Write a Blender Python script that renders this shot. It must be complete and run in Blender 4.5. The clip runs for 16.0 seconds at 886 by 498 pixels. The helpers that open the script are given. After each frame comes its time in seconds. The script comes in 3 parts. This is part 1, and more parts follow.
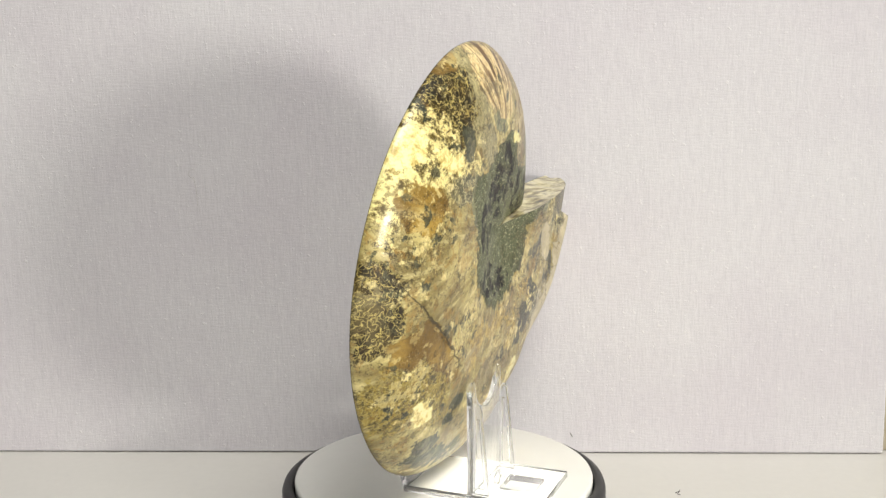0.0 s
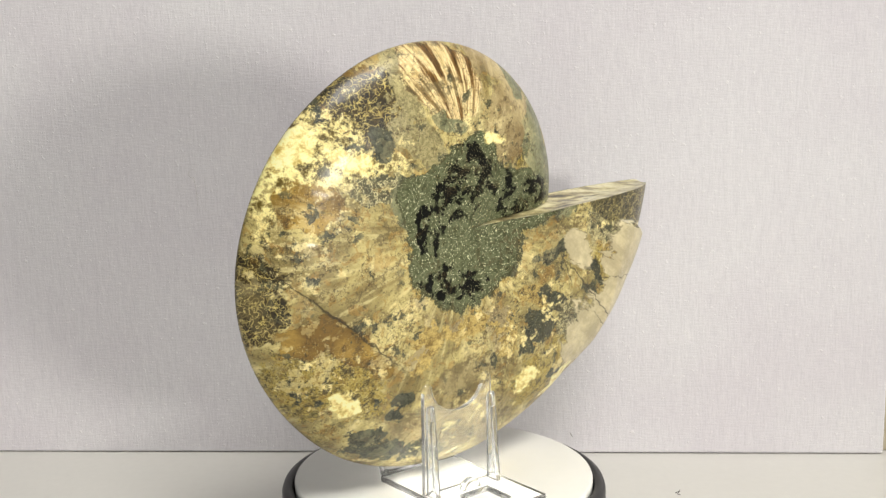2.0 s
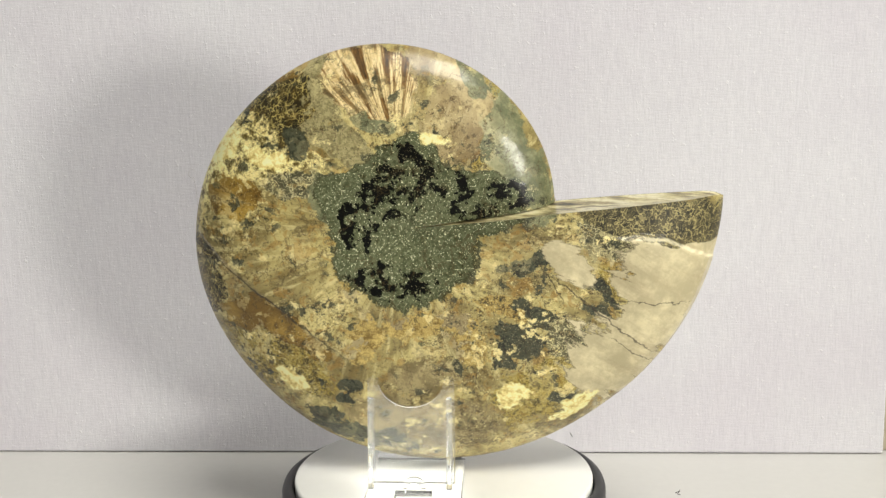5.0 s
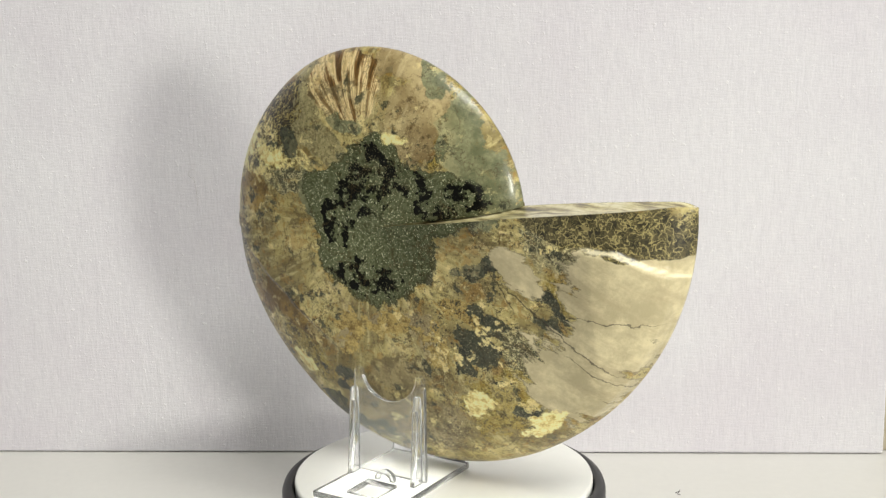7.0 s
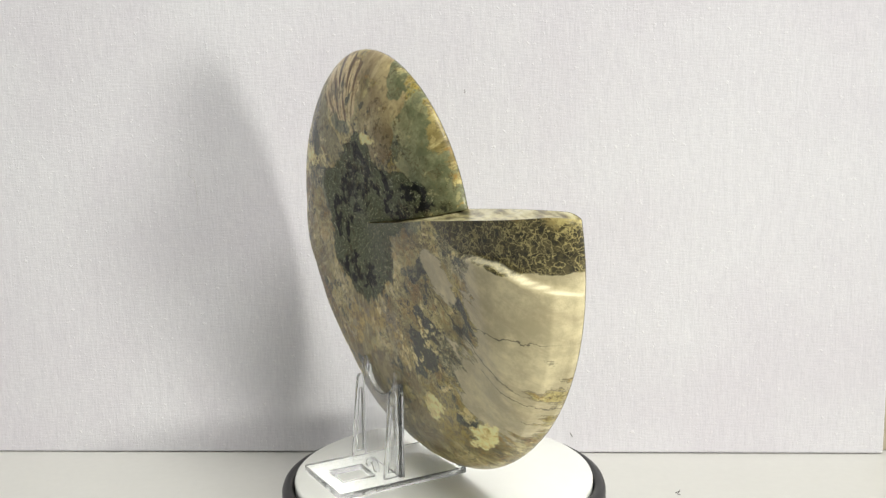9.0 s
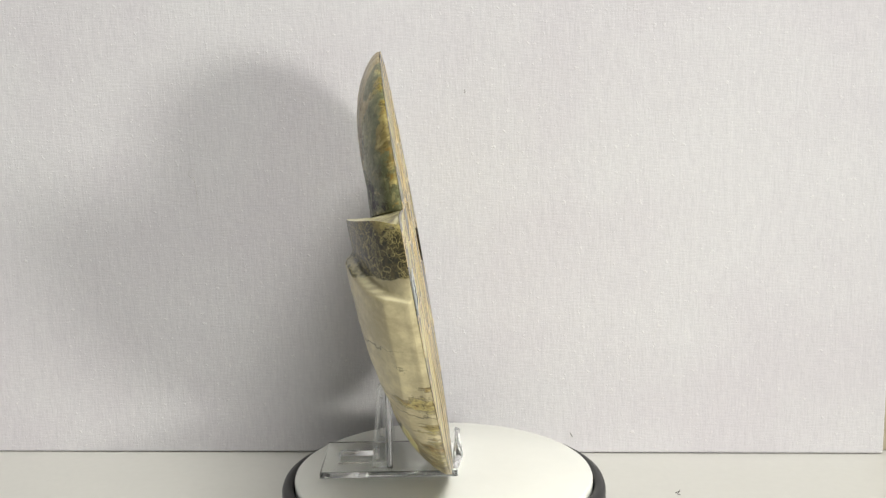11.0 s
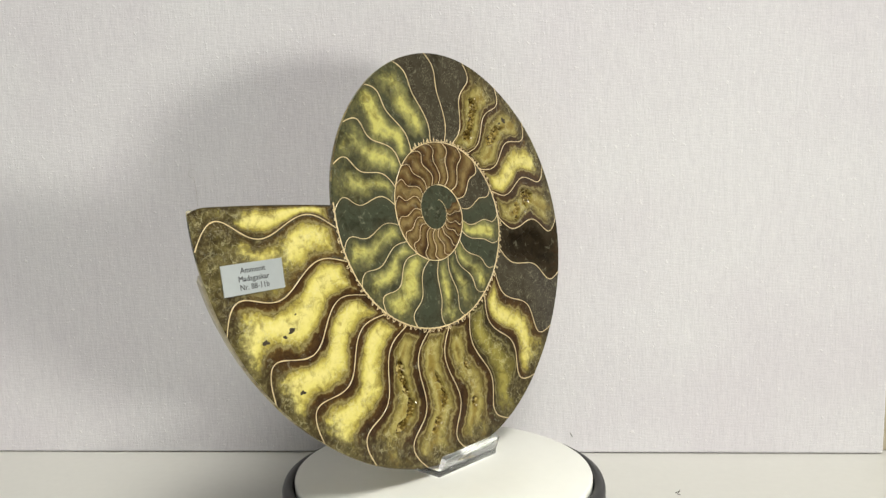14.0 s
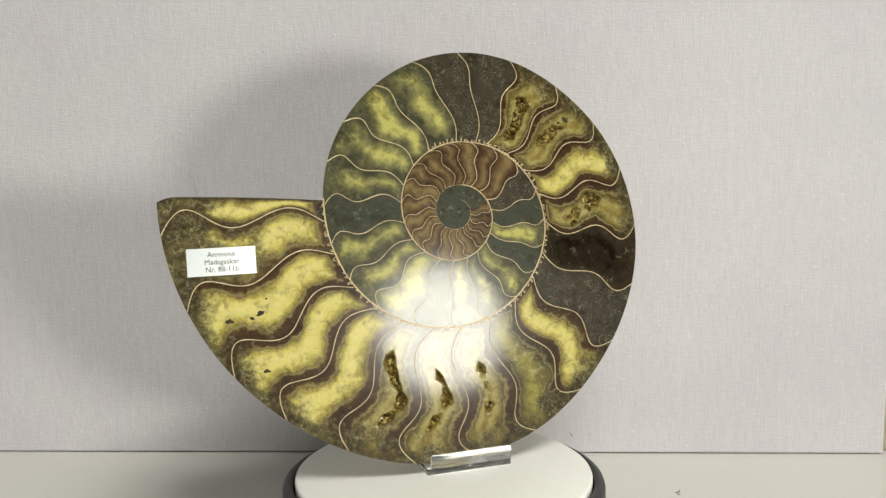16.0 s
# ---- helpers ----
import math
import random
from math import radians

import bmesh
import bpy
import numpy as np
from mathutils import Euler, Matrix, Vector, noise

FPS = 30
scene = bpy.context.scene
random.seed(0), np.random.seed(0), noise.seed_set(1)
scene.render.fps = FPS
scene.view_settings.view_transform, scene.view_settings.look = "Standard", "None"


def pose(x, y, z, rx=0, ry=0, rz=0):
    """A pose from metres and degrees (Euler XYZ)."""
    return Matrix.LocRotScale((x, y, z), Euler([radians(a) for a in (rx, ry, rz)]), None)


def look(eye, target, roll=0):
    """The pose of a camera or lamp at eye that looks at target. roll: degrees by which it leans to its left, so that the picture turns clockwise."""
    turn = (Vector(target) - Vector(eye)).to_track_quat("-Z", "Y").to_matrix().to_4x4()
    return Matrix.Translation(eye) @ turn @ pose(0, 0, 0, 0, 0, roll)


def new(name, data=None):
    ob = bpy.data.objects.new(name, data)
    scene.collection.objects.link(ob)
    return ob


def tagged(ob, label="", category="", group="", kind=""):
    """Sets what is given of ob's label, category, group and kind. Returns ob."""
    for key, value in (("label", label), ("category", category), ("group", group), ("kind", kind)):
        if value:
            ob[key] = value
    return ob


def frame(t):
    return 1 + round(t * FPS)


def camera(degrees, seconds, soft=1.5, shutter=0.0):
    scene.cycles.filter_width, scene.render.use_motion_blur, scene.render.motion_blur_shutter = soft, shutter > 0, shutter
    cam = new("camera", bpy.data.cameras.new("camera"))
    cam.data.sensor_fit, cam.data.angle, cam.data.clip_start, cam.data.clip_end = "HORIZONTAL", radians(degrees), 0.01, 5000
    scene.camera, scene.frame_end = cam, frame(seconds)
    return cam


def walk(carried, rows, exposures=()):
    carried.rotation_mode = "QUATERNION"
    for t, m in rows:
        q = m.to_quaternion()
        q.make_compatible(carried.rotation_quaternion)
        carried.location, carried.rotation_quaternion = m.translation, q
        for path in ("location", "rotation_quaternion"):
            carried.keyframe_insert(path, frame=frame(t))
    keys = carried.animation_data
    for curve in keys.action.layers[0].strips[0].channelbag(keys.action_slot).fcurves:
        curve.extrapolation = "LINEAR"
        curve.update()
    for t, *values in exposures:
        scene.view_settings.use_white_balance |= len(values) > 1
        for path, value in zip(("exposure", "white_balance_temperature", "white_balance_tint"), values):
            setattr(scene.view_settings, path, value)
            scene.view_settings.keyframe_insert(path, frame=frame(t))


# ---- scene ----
cam = camera(50.74, 16.0, soft=1.4)
EYE = Vector((0.0, -0.44, 0.2056))
_p, _y = radians(7.83), radians(0.119)
AIM = EYE + Vector((math.sin(_y) * math.cos(_p), math.cos(_y) * math.cos(_p), -math.sin(_p)))
walk(cam, [(0.0, look(EYE, AIM, -0.663)), (16.0, look(EYE, AIM, -0.663))],
     exposures=[(0.0, -0.09, 6590, 12), (1.5, -0.10, 6590, 12), (4.2, -0.05, 6540, 11), (7.0, 0.02, 6480, 10), (9.0, 0.06, 6390, 9), (10.5, -0.02, 6450, 9), (12.5, -0.12, 6560, 9), (14.3, -0.04, 6580, 8), (15.4, -0.25, 6660, 8), (16.0, -0.28, 6620, 8)])

# ---- light: one lamp in front to the right, one ceiling light in a closed room ----
world = bpy.data.worlds.new("world")
scene.world = world
world.use_nodes = True
world.node_tree.nodes["Background"].inputs[0].default_value = (0.8, 0.85, 1.0, 1)
world.node_tree.nodes["Background"].inputs[1].default_value = 0.05


def area_lamp(name, eye, target, size, watts, colour, shape="DISK", spread=180):
    data = bpy.data.lights.new(name, "AREA")
    data.shape, data.size, data.energy, data.color, data.spread = shape, size, watts, colour, radians(spread)
    ob = new(name, data)
    ob.matrix_world = look(eye, target)
    return ob


area_lamp("desk_lamp_light", (0.62, -0.765, 0.19), (-0.68, 0.10, 0.15), 0.19, 2.2, (1.0, 0.98, 0.88), spread=104)
area_lamp("ceiling_light", (0.45, -0.85, 1.64), (0.25, -0.5, 0.0), 0.8, 42.0, (1.0, 0.985, 0.92), "SQUARE")


# ---- node helpers ----
class Nodes:
    """A small builder of node materials."""

    def __init__(self, name):
        self.mat = bpy.data.materials.new(name)
        self.mat.use_nodes = True
        self.t = self.mat.node_tree
        self.bsdf = self.t.nodes["Principled BSDF"]

    def add(self, kind, ins=(), **props):
        nd = self.t.nodes.new(kind)
        for k, v in props.items():
            setattr(nd, k, v)
        for k, v in dict(ins).items():
            self.put(nd.inputs[k], v)
        return nd

    def put(self, sock, v):
        if isinstance(v, bpy.types.NodeSocket):
            self.t.links.new(v, sock)
        elif isinstance(v, tuple) and len(v) == 3 and sock.type == "RGBA":
            sock.default_value = (*v, 1)
        else:
            sock.default_value = v

    def set(self, **ins):
        for k, v in ins.items():
            self.put(self.bsdf.inputs[k.replace("_", " ")], v)

    def math(self, op, a, b=0.0, c=0.0, clamp=False):
        nd = self.add("ShaderNodeMath", {0: a, 1: b, 2: c}, operation=op, use_clamp=clamp)
        return nd.outputs[0]

    def noise(self, vec, scale, detail=4.0, rough=0.55, dist=0.0):
        return self.add("ShaderNodeTexNoise", {"Vector": vec, "Scale": scale, "Detail": detail, "Roughness": rough, "Distortion": dist})

    def ramp(self, fac, *stops):
        nd = self.add("ShaderNodeValToRGB", {"Fac": fac})
        els = nd.color_ramp.elements
        while len(els) < len(stops):
            els.new(0.5)
        for el, (pos, col) in zip(els, stops):
            el.position = pos
            el.color = (*col, 1) if isinstance(col, tuple) else (col, col, col, 1)
        return nd.outputs[0]

    def mix(self, fac, a, b, blend="MIX"):
        nd = self.add("ShaderNodeMix", data_type="RGBA", blend_type=blend)
        self.put(nd.inputs[0], fac), self.put(nd.inputs[6], a), self.put(nd.inputs[7], b)
        return nd.outputs[2]

    def band(self, v, a, b):
        """0 below a, 1 above b, smooth between (or the reverse if a > b)."""
        return self.add("ShaderNodeMapRange", {0: v, 1: a, 2: b}, interpolation_type="SMOOTHSTEP").outputs[0]

    def bump(self, height, strength, distance):
        nd = self.add("ShaderNodeBump", {"Height": height, "Strength": strength, "Distance": distance})
        self.put(self.bsdf.inputs["Normal"], nd.outputs[0])

    def coords(self, which="Object"):
        return self.add("ShaderNodeTexCoord").outputs[which]

    def stretch(self, vec, s, rot=(0, 0, 0)):
        turned = self.add("ShaderNodeMapping", {"Vector": vec, "Rotation": rot}).outputs[0]
        return self.add("ShaderNodeMapping", {"Vector": turned, "Scale": s}).outputs[0]


def plain(name, colour, rough=0.5, grain=300.0, vary=0.15, relief=0.0002, **more):
    m = Nodes(name)
    co = m.coords()
    n1, n2 = m.noise(co, grain), m.noise(co, grain / 14)
    f = m.math("ADD", n1.outputs[0], n2.outputs[0])
    dark = tuple(c * (1 - vary) for c in colour)
    light = tuple(min(1, c * (1 + vary)) for c in colour)
    m.set(Base_Color=m.ramp(m.math("MULTIPLY", f, 0.5), (0.3, dark), (0.7, light)), Roughness=rough, **more)
    if relief:
        m.bump(n1.outputs[0], 0.3, relief)
    return m.mat


# ---- materials ----
def mat_wallpaper():
    m = Nodes("woven_wallpaper")
    co = m.coords()
    fib_v = m.noise(m.stretch(co, (900, 900, 130)), 1.0, 3.0)
    fib_h = m.noise(m.stretch(co, (150, 150, 950)), 1.0, 3.0)
    slub = m.noise(m.stretch(co, (260, 260, 60)), 1.0, 3.0)
    big = m.noise(co, 9.0, 3.0)
    lump = m.noise(co, 330.0, 2.0)
    h = m.math("ADD", m.math("ADD", fib_v.outputs[0], fib_h.outputs[0]), slub.outputs[0])
    h = m.math("ADD", h, m.math("MULTIPLY", m.band(lump.outputs[0], 0.62, 0.75), 0.9))
    col = m.ramp(m.math("MULTIPLY", h, 0.33), (0.32, (0.64, 0.625, 0.66)), (0.55, (0.71, 0.695, 0.725)), (0.72, (0.75, 0.735, 0.755)))
    col = m.mix(m.band(big.outputs[0], 0.35, 0.7), col, (0.95, 0.93, 0.95), "MULTIPLY")
    m.set(Base_Color=col, Roughness=0.85, Specular_IOR_Level=0.25)
    m.bump(h, 0.42, 0.0006)
    return m.mat


CREAM = plain("cream_septum_shell", (0.60, 0.47, 0.26), 0.3, 900, 0.25, 0.0001, Coat_Weight=0.6, Coat_Roughness=0.15)
WALLPAPER = mat_wallpaper()
TABLE_WHITE = plain("white_laminate", (0.67, 0.66, 0.625), 0.4, 200, 0.03, 0.00005)
BEIGE = plain("beige_board", (0.42, 0.37, 0.27), 0.6, 120, 0.1)
ROOM_PAINT = plain("room_paint", (0.38, 0.42, 0.43), 0.8, 40, 0.04)
ROOM_FLOOR = plain("room_floor", (0.3, 0.22, 0.15), 0.6, 30, 0.2)
PLATTER_WHITE = plain("white_plastic", (0.87, 0.87, 0.83), 0.38, 160, 0.02, 0.00003)
BLACK = plain("black_plastic", (0.016, 0.016, 0.017), 0.42, 400, 0.2, 0.00005)
PAPER = plain("silver_label_film", (0.72, 0.76, 0.78), 0.36, 300, 0.04, 0.00003, Metallic=0.75)
INK = plain("black_ink", (0.03, 0.03, 0.035), 0.4, 300, 0.1, 0.0)
# brown darkened to stand for the shade inside small holes
PIT_SHADE = plain("dark_pit_shade", (0.030, 0.020, 0.008), 0.8, 900, 0.5, 0.0003)
LINT = plain("pale_fibre", (0.45, 0.43, 0.42), 0.7, 300, 0.1, 0.0)
HAIR = plain("dark_fibre", (0.10, 0.09, 0.08), 0.6, 300, 0.1, 0.0)


def mat_acrylic():
    m = Nodes("clear_acrylic")
    m.set(Base_Color=(0.96, 0.97, 0.97), Roughness=0.02, IOR=1.42, Transmission_Weight=0.955)
    return m.mat


ACRYLIC = mat_acrylic()


def chamber_mat(name, stops, spread=0.6, crystal=True, fleck=0.0, inner=0.16, outer=0.22):
    """Mineral filling of one chamber: banded from the middle to the walls, with crystals where it is hollow."""
    m = Nodes(name)
    co, uv = m.coords(), m.coords("UV")
    sep = m.add("ShaderNodeSeparateXYZ", {0: uv})
    a, s = sep.outputs[0], sep.outputs[1]
    rnd = m.add("ShaderNodeObjectInfo").outputs["Random"]
    off = m.add("ShaderNodeVectorMath", {0: co, 1: m.add("ShaderNodeCombineXYZ", {2: rnd}).outputs[0]}, operation="ADD").outputs[0]
    n1 = m.noise(off, 95.0, 4.0, 0.6).outputs[0]
    n2 = m.noise(off, 420.0, 5.0, 0.65).outputs[0]
    cells = m.add("ShaderNodeTexVoronoi", {"Vector": m.add("ShaderNodeVectorMath", {0: off, 1: m.add("ShaderNodeVectorMath", {0: m.noise(off, 300.0, 3.0).outputs["Color"], "Scale": 0.008}, operation="SCALE").outputs[0]}, operation="ADD").outputs[0], "Scale": 170.0}, feature="DISTANCE_TO_EDGE").outputs[0]
    d = m.math("MAXIMUM", m.math("DIVIDE", m.math("SUBTRACT", 0.42, a), 0.42), m.math("DIVIDE", m.math("SUBTRACT", a, 0.42), 0.58))
    rim = m.math("DIVIDE", m.math("SUBTRACT", s, 1 - outer), outer)
    d = m.math("MAXIMUM", d, m.math("DIVIDE", m.math("SUBTRACT", inner, s), inner))
    d = m.math("MULTIPLY_ADD", m.math("SUBTRACT", n1, 0.5), spread * 1.5, d)
    d = m.math("MULTIPLY_ADD", m.math("SUBTRACT", n2, 0.5), 0.15, d)
    d = m.math("MULTIPLY_ADD", m.math("SUBTRACT", rnd, 0.5), 0.16 if crystal else 0.5, d)
    col = m.ramp(d, *stops)
    if crystal:
        # thin growth layers towards the walls
        layer = m.math("SINE", m.math("MULTIPLY_ADD", n1, 5.0, m.math("MULTIPLY", d, 30.0)))
        layer = m.math("MULTIPLY", m.band(layer, 0.1, 0.9), m.math("MULTIPLY", m.band(d, 0.42, 0.60), 0.55))
        col = m.mix(layer, col, (0.44, 0.34, 0.24), "MULTIPLY")
        pale_layer = m.math("MULTIPLY", m.band(m.math("ABSOLUTE", m.math("SUBTRACT", d, 0.66)), 0.07, 0.02), 0.35)
        col = m.mix(pale_layer, col, (0.36, 0.32, 0.15))
    rim = m.math("MULTIPLY_ADD", m.math("SUBTRACT", n1, 0.5), 2.2, rim)
    rim = m.math("MULTIPLY_ADD", m.math("SUBTRACT", n2, 0.5), 1.2, rim)
    edge = ((0.030, 0.021, 0.009), (0.066, 0.050, 0.020), (0.19, 0.165, 0.075)) if crystal else [st[1] for st in stops[-1:-4:-1]]
    mottled = m.ramp(n2, (0.40, edge[0]), (0.53, edge[1]), (0.70, edge[2]))
    col = m.mix(m.math("MULTIPLY", m.band(rim, -0.1, 0.7), 0.95), col, mottled)
    if crystal or spread > 1.5:
        col = m.mix(m.math("MULTIPLY", m.band(cells, 0.07, 0.0), m.math("MULTIPLY", m.math("MULTIPLY", m.band(n1, 0.42, 0.58), m.band(d, 0.66, 0.46)), 0.36)), col, (0.62, 0.58, 0.34))
    cloud = m.ramp(m.noise(off, 170.0, 7.0, 0.66, 0.6).outputs[0], (0.34, (0.42, 0.38, 0.32)), (0.50, (0.95, 0.94, 0.92)), (0.66, (1.0, 1.0, 1.0)))
    col = m.mix(0.85, col, cloud, "MULTIPLY")
    milky = m.band(m.noise(off, 260.0, 6.0, 0.7, 0.8).outputs[0], 0.56, 0.70)
    col = m.mix(m.math("MULTIPLY", milky, 0.16), col, (0.62, 0.60, 0.42))
    col = m.mix(m.math("MULTIPLY", m.band(n2, 0.45, 0.75), 0.5), col, (0.82, 0.78, 0.7), "MULTIPLY")
    if fleck:
        spark = m.noise(off, 1500.0, 2.0).outputs[0]
        grit = m.math("MULTIPLY", m.band(spark, 0.52, 0.68), m.band(m.noise(off, 150.0, 5.0, 0.7).outputs[0], 0.42, 0.62))
        col = m.mix(m.math("MULTIPLY", grit, fleck), col, (0.30, 0.27, 0.19))
    if crystal:
        depth = m.add("ShaderNodeSeparateXYZ", {0: co}).outputs[2]
        deep = m.band(depth, 0.0003, 0.0016)
        grains = m.add("ShaderNodeTexVoronoi", {"Vector": co, "Scale": 900.0}).outputs["Color"]
        gcol = m.ramp(m.add("ShaderNodeSeparateXYZ", {0: grains}).outputs[0], (0.0, (0.035, 0.020, 0.006)), (0.5, (0.16, 0.11, 0.026)), (0.85, (0.34, 0.255, 0.07)), (1.0, (0.60, 0.50, 0.22)))
        col = m.mix(deep, col, gcol)
    m.set(Base_Color=col, Roughness=0.4, Specular_IOR_Level=0.1, Coat_Weight=0.5, Coat_Roughness=0.11, Coat_IOR=1.46)
    return m.mat


YELLOW, GOLD = (0.66, 0.59, 0.21), (0.36, 0.30, 0.065)
BROWN = (0.040, 0.020, 0.007)
BANDS = [(0.0, YELLOW), (0.30, (0.60, 0.53, 0.15)), (0.46, GOLD), (0.58, (0.25, 0.21, 0.058)), (0.67, (0.14, 0.10, 0.028)), (0.76, (0.090, 0.050, 0.013)), (0.90, (0.042, 0.020, 0.006))]
FILL = {
    "yellow": chamber_mat("yellow_calcite", BANDS, outer=0.17),
    "capped": chamber_mat("yellow_calcite_with_mud", [*BANDS[:5], (0.80, (0.095, 0.058, 0.016)), (0.91, (0.060, 0.045, 0.022)), (0.94, (0.046, 0.040, 0.029)), (0.97, (0.040, 0.034, 0.024))], fleck=0.4, outer=0.62),
    "amber": chamber_mat("amber_calcite", [(0.0, (0.22, 0.16, 0.035)), (0.22, (0.33, 0.28, 0.09)), (0.40, (0.22, 0.18, 0.05)), (0.54, (0.11, 0.078, 0.02)), (0.62, (0.18, 0.14, 0.042)), (0.76, (0.065, 0.034, 0.010)), (0.92, (0.038, 0.018, 0.005))], 0.6, outer=0.2),
    "olive": chamber_mat("olive_calcite", [(0.0, (0.27, 0.235, 0.055)), (0.35, (0.17, 0.145, 0.035)), (0.6, (0.075, 0.060, 0.018)), (0.9, (0.035, 0.024, 0.009))], outer=0.24),
    "pale": chamber_mat("pale_green_calcite", [(0.0, (0.47, 0.44, 0.13)), (0.22, (0.31, 0.295, 0.10)), (0.42, (0.20, 0.19, 0.07)), (0.62, (0.13, 0.125, 0.052)), (0.82, (0.078, 0.074, 0.036)), (1.0, (0.052, 0.054, 0.030))], 1.5, False, 0.0, 0.16, 0.20),
    "mud": chamber_mat("grey_mudstone", [(0.0, (0.044, 0.037, 0.023)), (0.6, (0.048, 0.040, 0.025)), (1.0, (0.034, 0.027, 0.017))], 0.4, False, 0.6),
    "slate": chamber_mat("green_grey_mudstone", [(0.0, (0.042, 0.049, 0.030)), (0.7, (0.044, 0.049, 0.030)), (1.0, (0.052, 0.052, 0.031))], 0.3, False, 0.06),
    "dark": chamber_mat("dark_brown_calcite", [(0.0, (0.016, 0.011, 0.005)), (0.5, (0.026, 0.018, 0.009)), (0.8, (0.036, 0.028, 0.016)), (1.0, BROWN)], 0.6, False),
    "rust": chamber_mat("red_brown_calcite", [(0.0, (0.21, 0.150, 0.060)), (0.35, (0.13, 0.083, 0.030)), (0.7, (0.085, 0.045, 0.016)), (1.0, (0.040, 0.020, 0.008))], 1.3, False, 0.0, 0.05, 0.05),
}


def mat_back():
    """Weathered, polished outer side: patches of shell, mudstone and calcite, each with a place of its own (metres from
    the coil's centre). One white patch is a painted highlight.
    """
    m = Nodes("fossil_shell_patchwork")
    co = m.coords()
    w1 = m.noise(co, 42.0, 5.0, 0.62)
    w2 = m.noise(co, 210.0, 4.0, 0.6)
    va = m.add("ShaderNodeVectorMath", {0: w1.outputs["Color"], 1: (0.5, 0.5, 0.5)}, operation="SUBTRACT").outputs[0]
    vb = m.add("ShaderNodeVectorMath", {0: w2.outputs["Color"], 1: (0.5, 0.5, 0.5)}, operation="SUBTRACT").outputs[0]
    va = m.add("ShaderNodeVectorMath", {0: va, "Scale": 0.034}, operation="SCALE").outputs[0]
    vb = m.add("ShaderNodeVectorMath", {0: vb, "Scale": 0.016}, operation="SCALE").outputs[0]
    warp = m.add("ShaderNodeVectorMath", {0: va, 1: vb}, operation="ADD").outputs[0]
    pos = m.add("ShaderNodeVectorMath", {0: co, 1: warp}, operation="ADD").outputs[0]
    flat = m.add("ShaderNodeVectorMath", {0: pos, 1: (1, 1, 0)}, operation="MULTIPLY").outputs[0]

    med = m.noise(co, 85.0, 7.0, 0.68).outputs[0]
    fine = m.noise(co, 240.0, 8.0, 0.78).outputs[0]
    speck = m.noise(co, 1300.0, 3.0, 0.6).outputs[0]
    grit = m.noise(co, 620.0, 5.0, 0.7).outputs[0]
    vein = m.noise(co, 150.0, 3.0, 0.5, 1.2).outputs[0]
    shard = m.add("ShaderNodeTexVoronoi", {"Vector": pos, "Scale": 75.0})
    shard = m.add("ShaderNodeSeparateColor", {0: shard.outputs["Color"]}).outputs[0]
    # lobed suture lines: rings round warped cells, broken by a finer winding line
    loops = m.add("ShaderNodeTexVoronoi", {"Vector": m.add("ShaderNodeVectorMath", {0: co, 1: m.add("ShaderNodeVectorMath", {0: m.noise(co, 260.0, 2.0).outputs["Color"], "Scale": 0.009}, operation="SCALE").outputs[0]}, operation="ADD").outputs[0], "Scale": 235.0}).outputs["Distance"]
    squig = m.math("ABSOLUTE", m.math("SUBTRACT", m.math("FRACT", m.math("MULTIPLY", m.noise(co, 170.0, 1.0, 0.5, 1.6).outputs[0], 5.0)), 0.5))
    squig = m.math("MAXIMUM", m.math("MULTIPLY", m.band(squig, 0.10, 0.03), 0.6), m.band(m.math("ABSOLUTE", m.math("SUBTRACT", loops, 0.52)), 0.060, 0.022))
    # growth lines run out from the middle
    csep = m.add("ShaderNodeSeparateXYZ", {0: co})
    round_ = m.math("ARCTAN2", csep.outputs[0], csep.outputs[1])
    reach = m.add("ShaderNodeVectorMath", {0: m.add("ShaderNodeVectorMath", {0: co, 1: (1, 1, 0)}, operation="MULTIPLY").outputs[0]}, operation="LENGTH").outputs["Value"]
    # fold the turn so that the lines have no seam
    streak = m.noise(m.add("ShaderNodeCombineXYZ", {0: m.math("MULTIPLY", m.math("SINE", round_), 9.0), 1: m.math("MULTIPLY", m.math("COSINE", round_), 9.0), 2: m.math("MULTIPLY", reach, 26.0)}).outputs[0], 1.7, 6.0, 0.62, 0.4).outputs[0]
    cloud = m.noise(co, 48.0, 4.0, 0.5, 0.5).outputs[0]

    def two(a, b, lo=0.40, hi=0.60, f=None):
        return m.mix(m.band(f if f is not None else med, lo, hi), a, b)

    # grounds
    tan = m.mix(m.band(cloud, 0.36, 0.64), (0.23, 0.19, 0.088), (0.46, 0.40, 0.205))
    tan = m.mix(m.math("MULTIPLY", m.band(streak, 0.50, 0.66), 0.5), tan, (0.62, 0.56, 0.34))
    tan = m.mix(m.math("MULTIPLY", m.band(streak, 0.46, 0.34), 0.45), tan, (0.17, 0.115, 0.035))
    tan = m.mix(m.math("MULTIPLY", m.band(vein, 0.55, 0.62), 0.5), tan, (0.30, 0.18, 0.045))
    tan = m.mix(m.math("MULTIPLY", m.band(grit, 0.54, 0.64), 0.55), tan, (0.11, 0.088, 0.042))
    stone = m.mix(m.band(speck, 0.60, 0.66), two((0.098, 0.110, 0.066), (0.165, 0.175, 0.112), f=grit), (0.68, 0.68, 0.50))
    black_blot = m.band(m.noise(co, 130.0, 6.0, 0.72).outputs[0], 0.500, 0.515)
    blotty = m.mix(black_blot, stone, two((0.004, 0.0045, 0.0035), (0.022, 0.023, 0.018), 0.55, 0.7, speck))
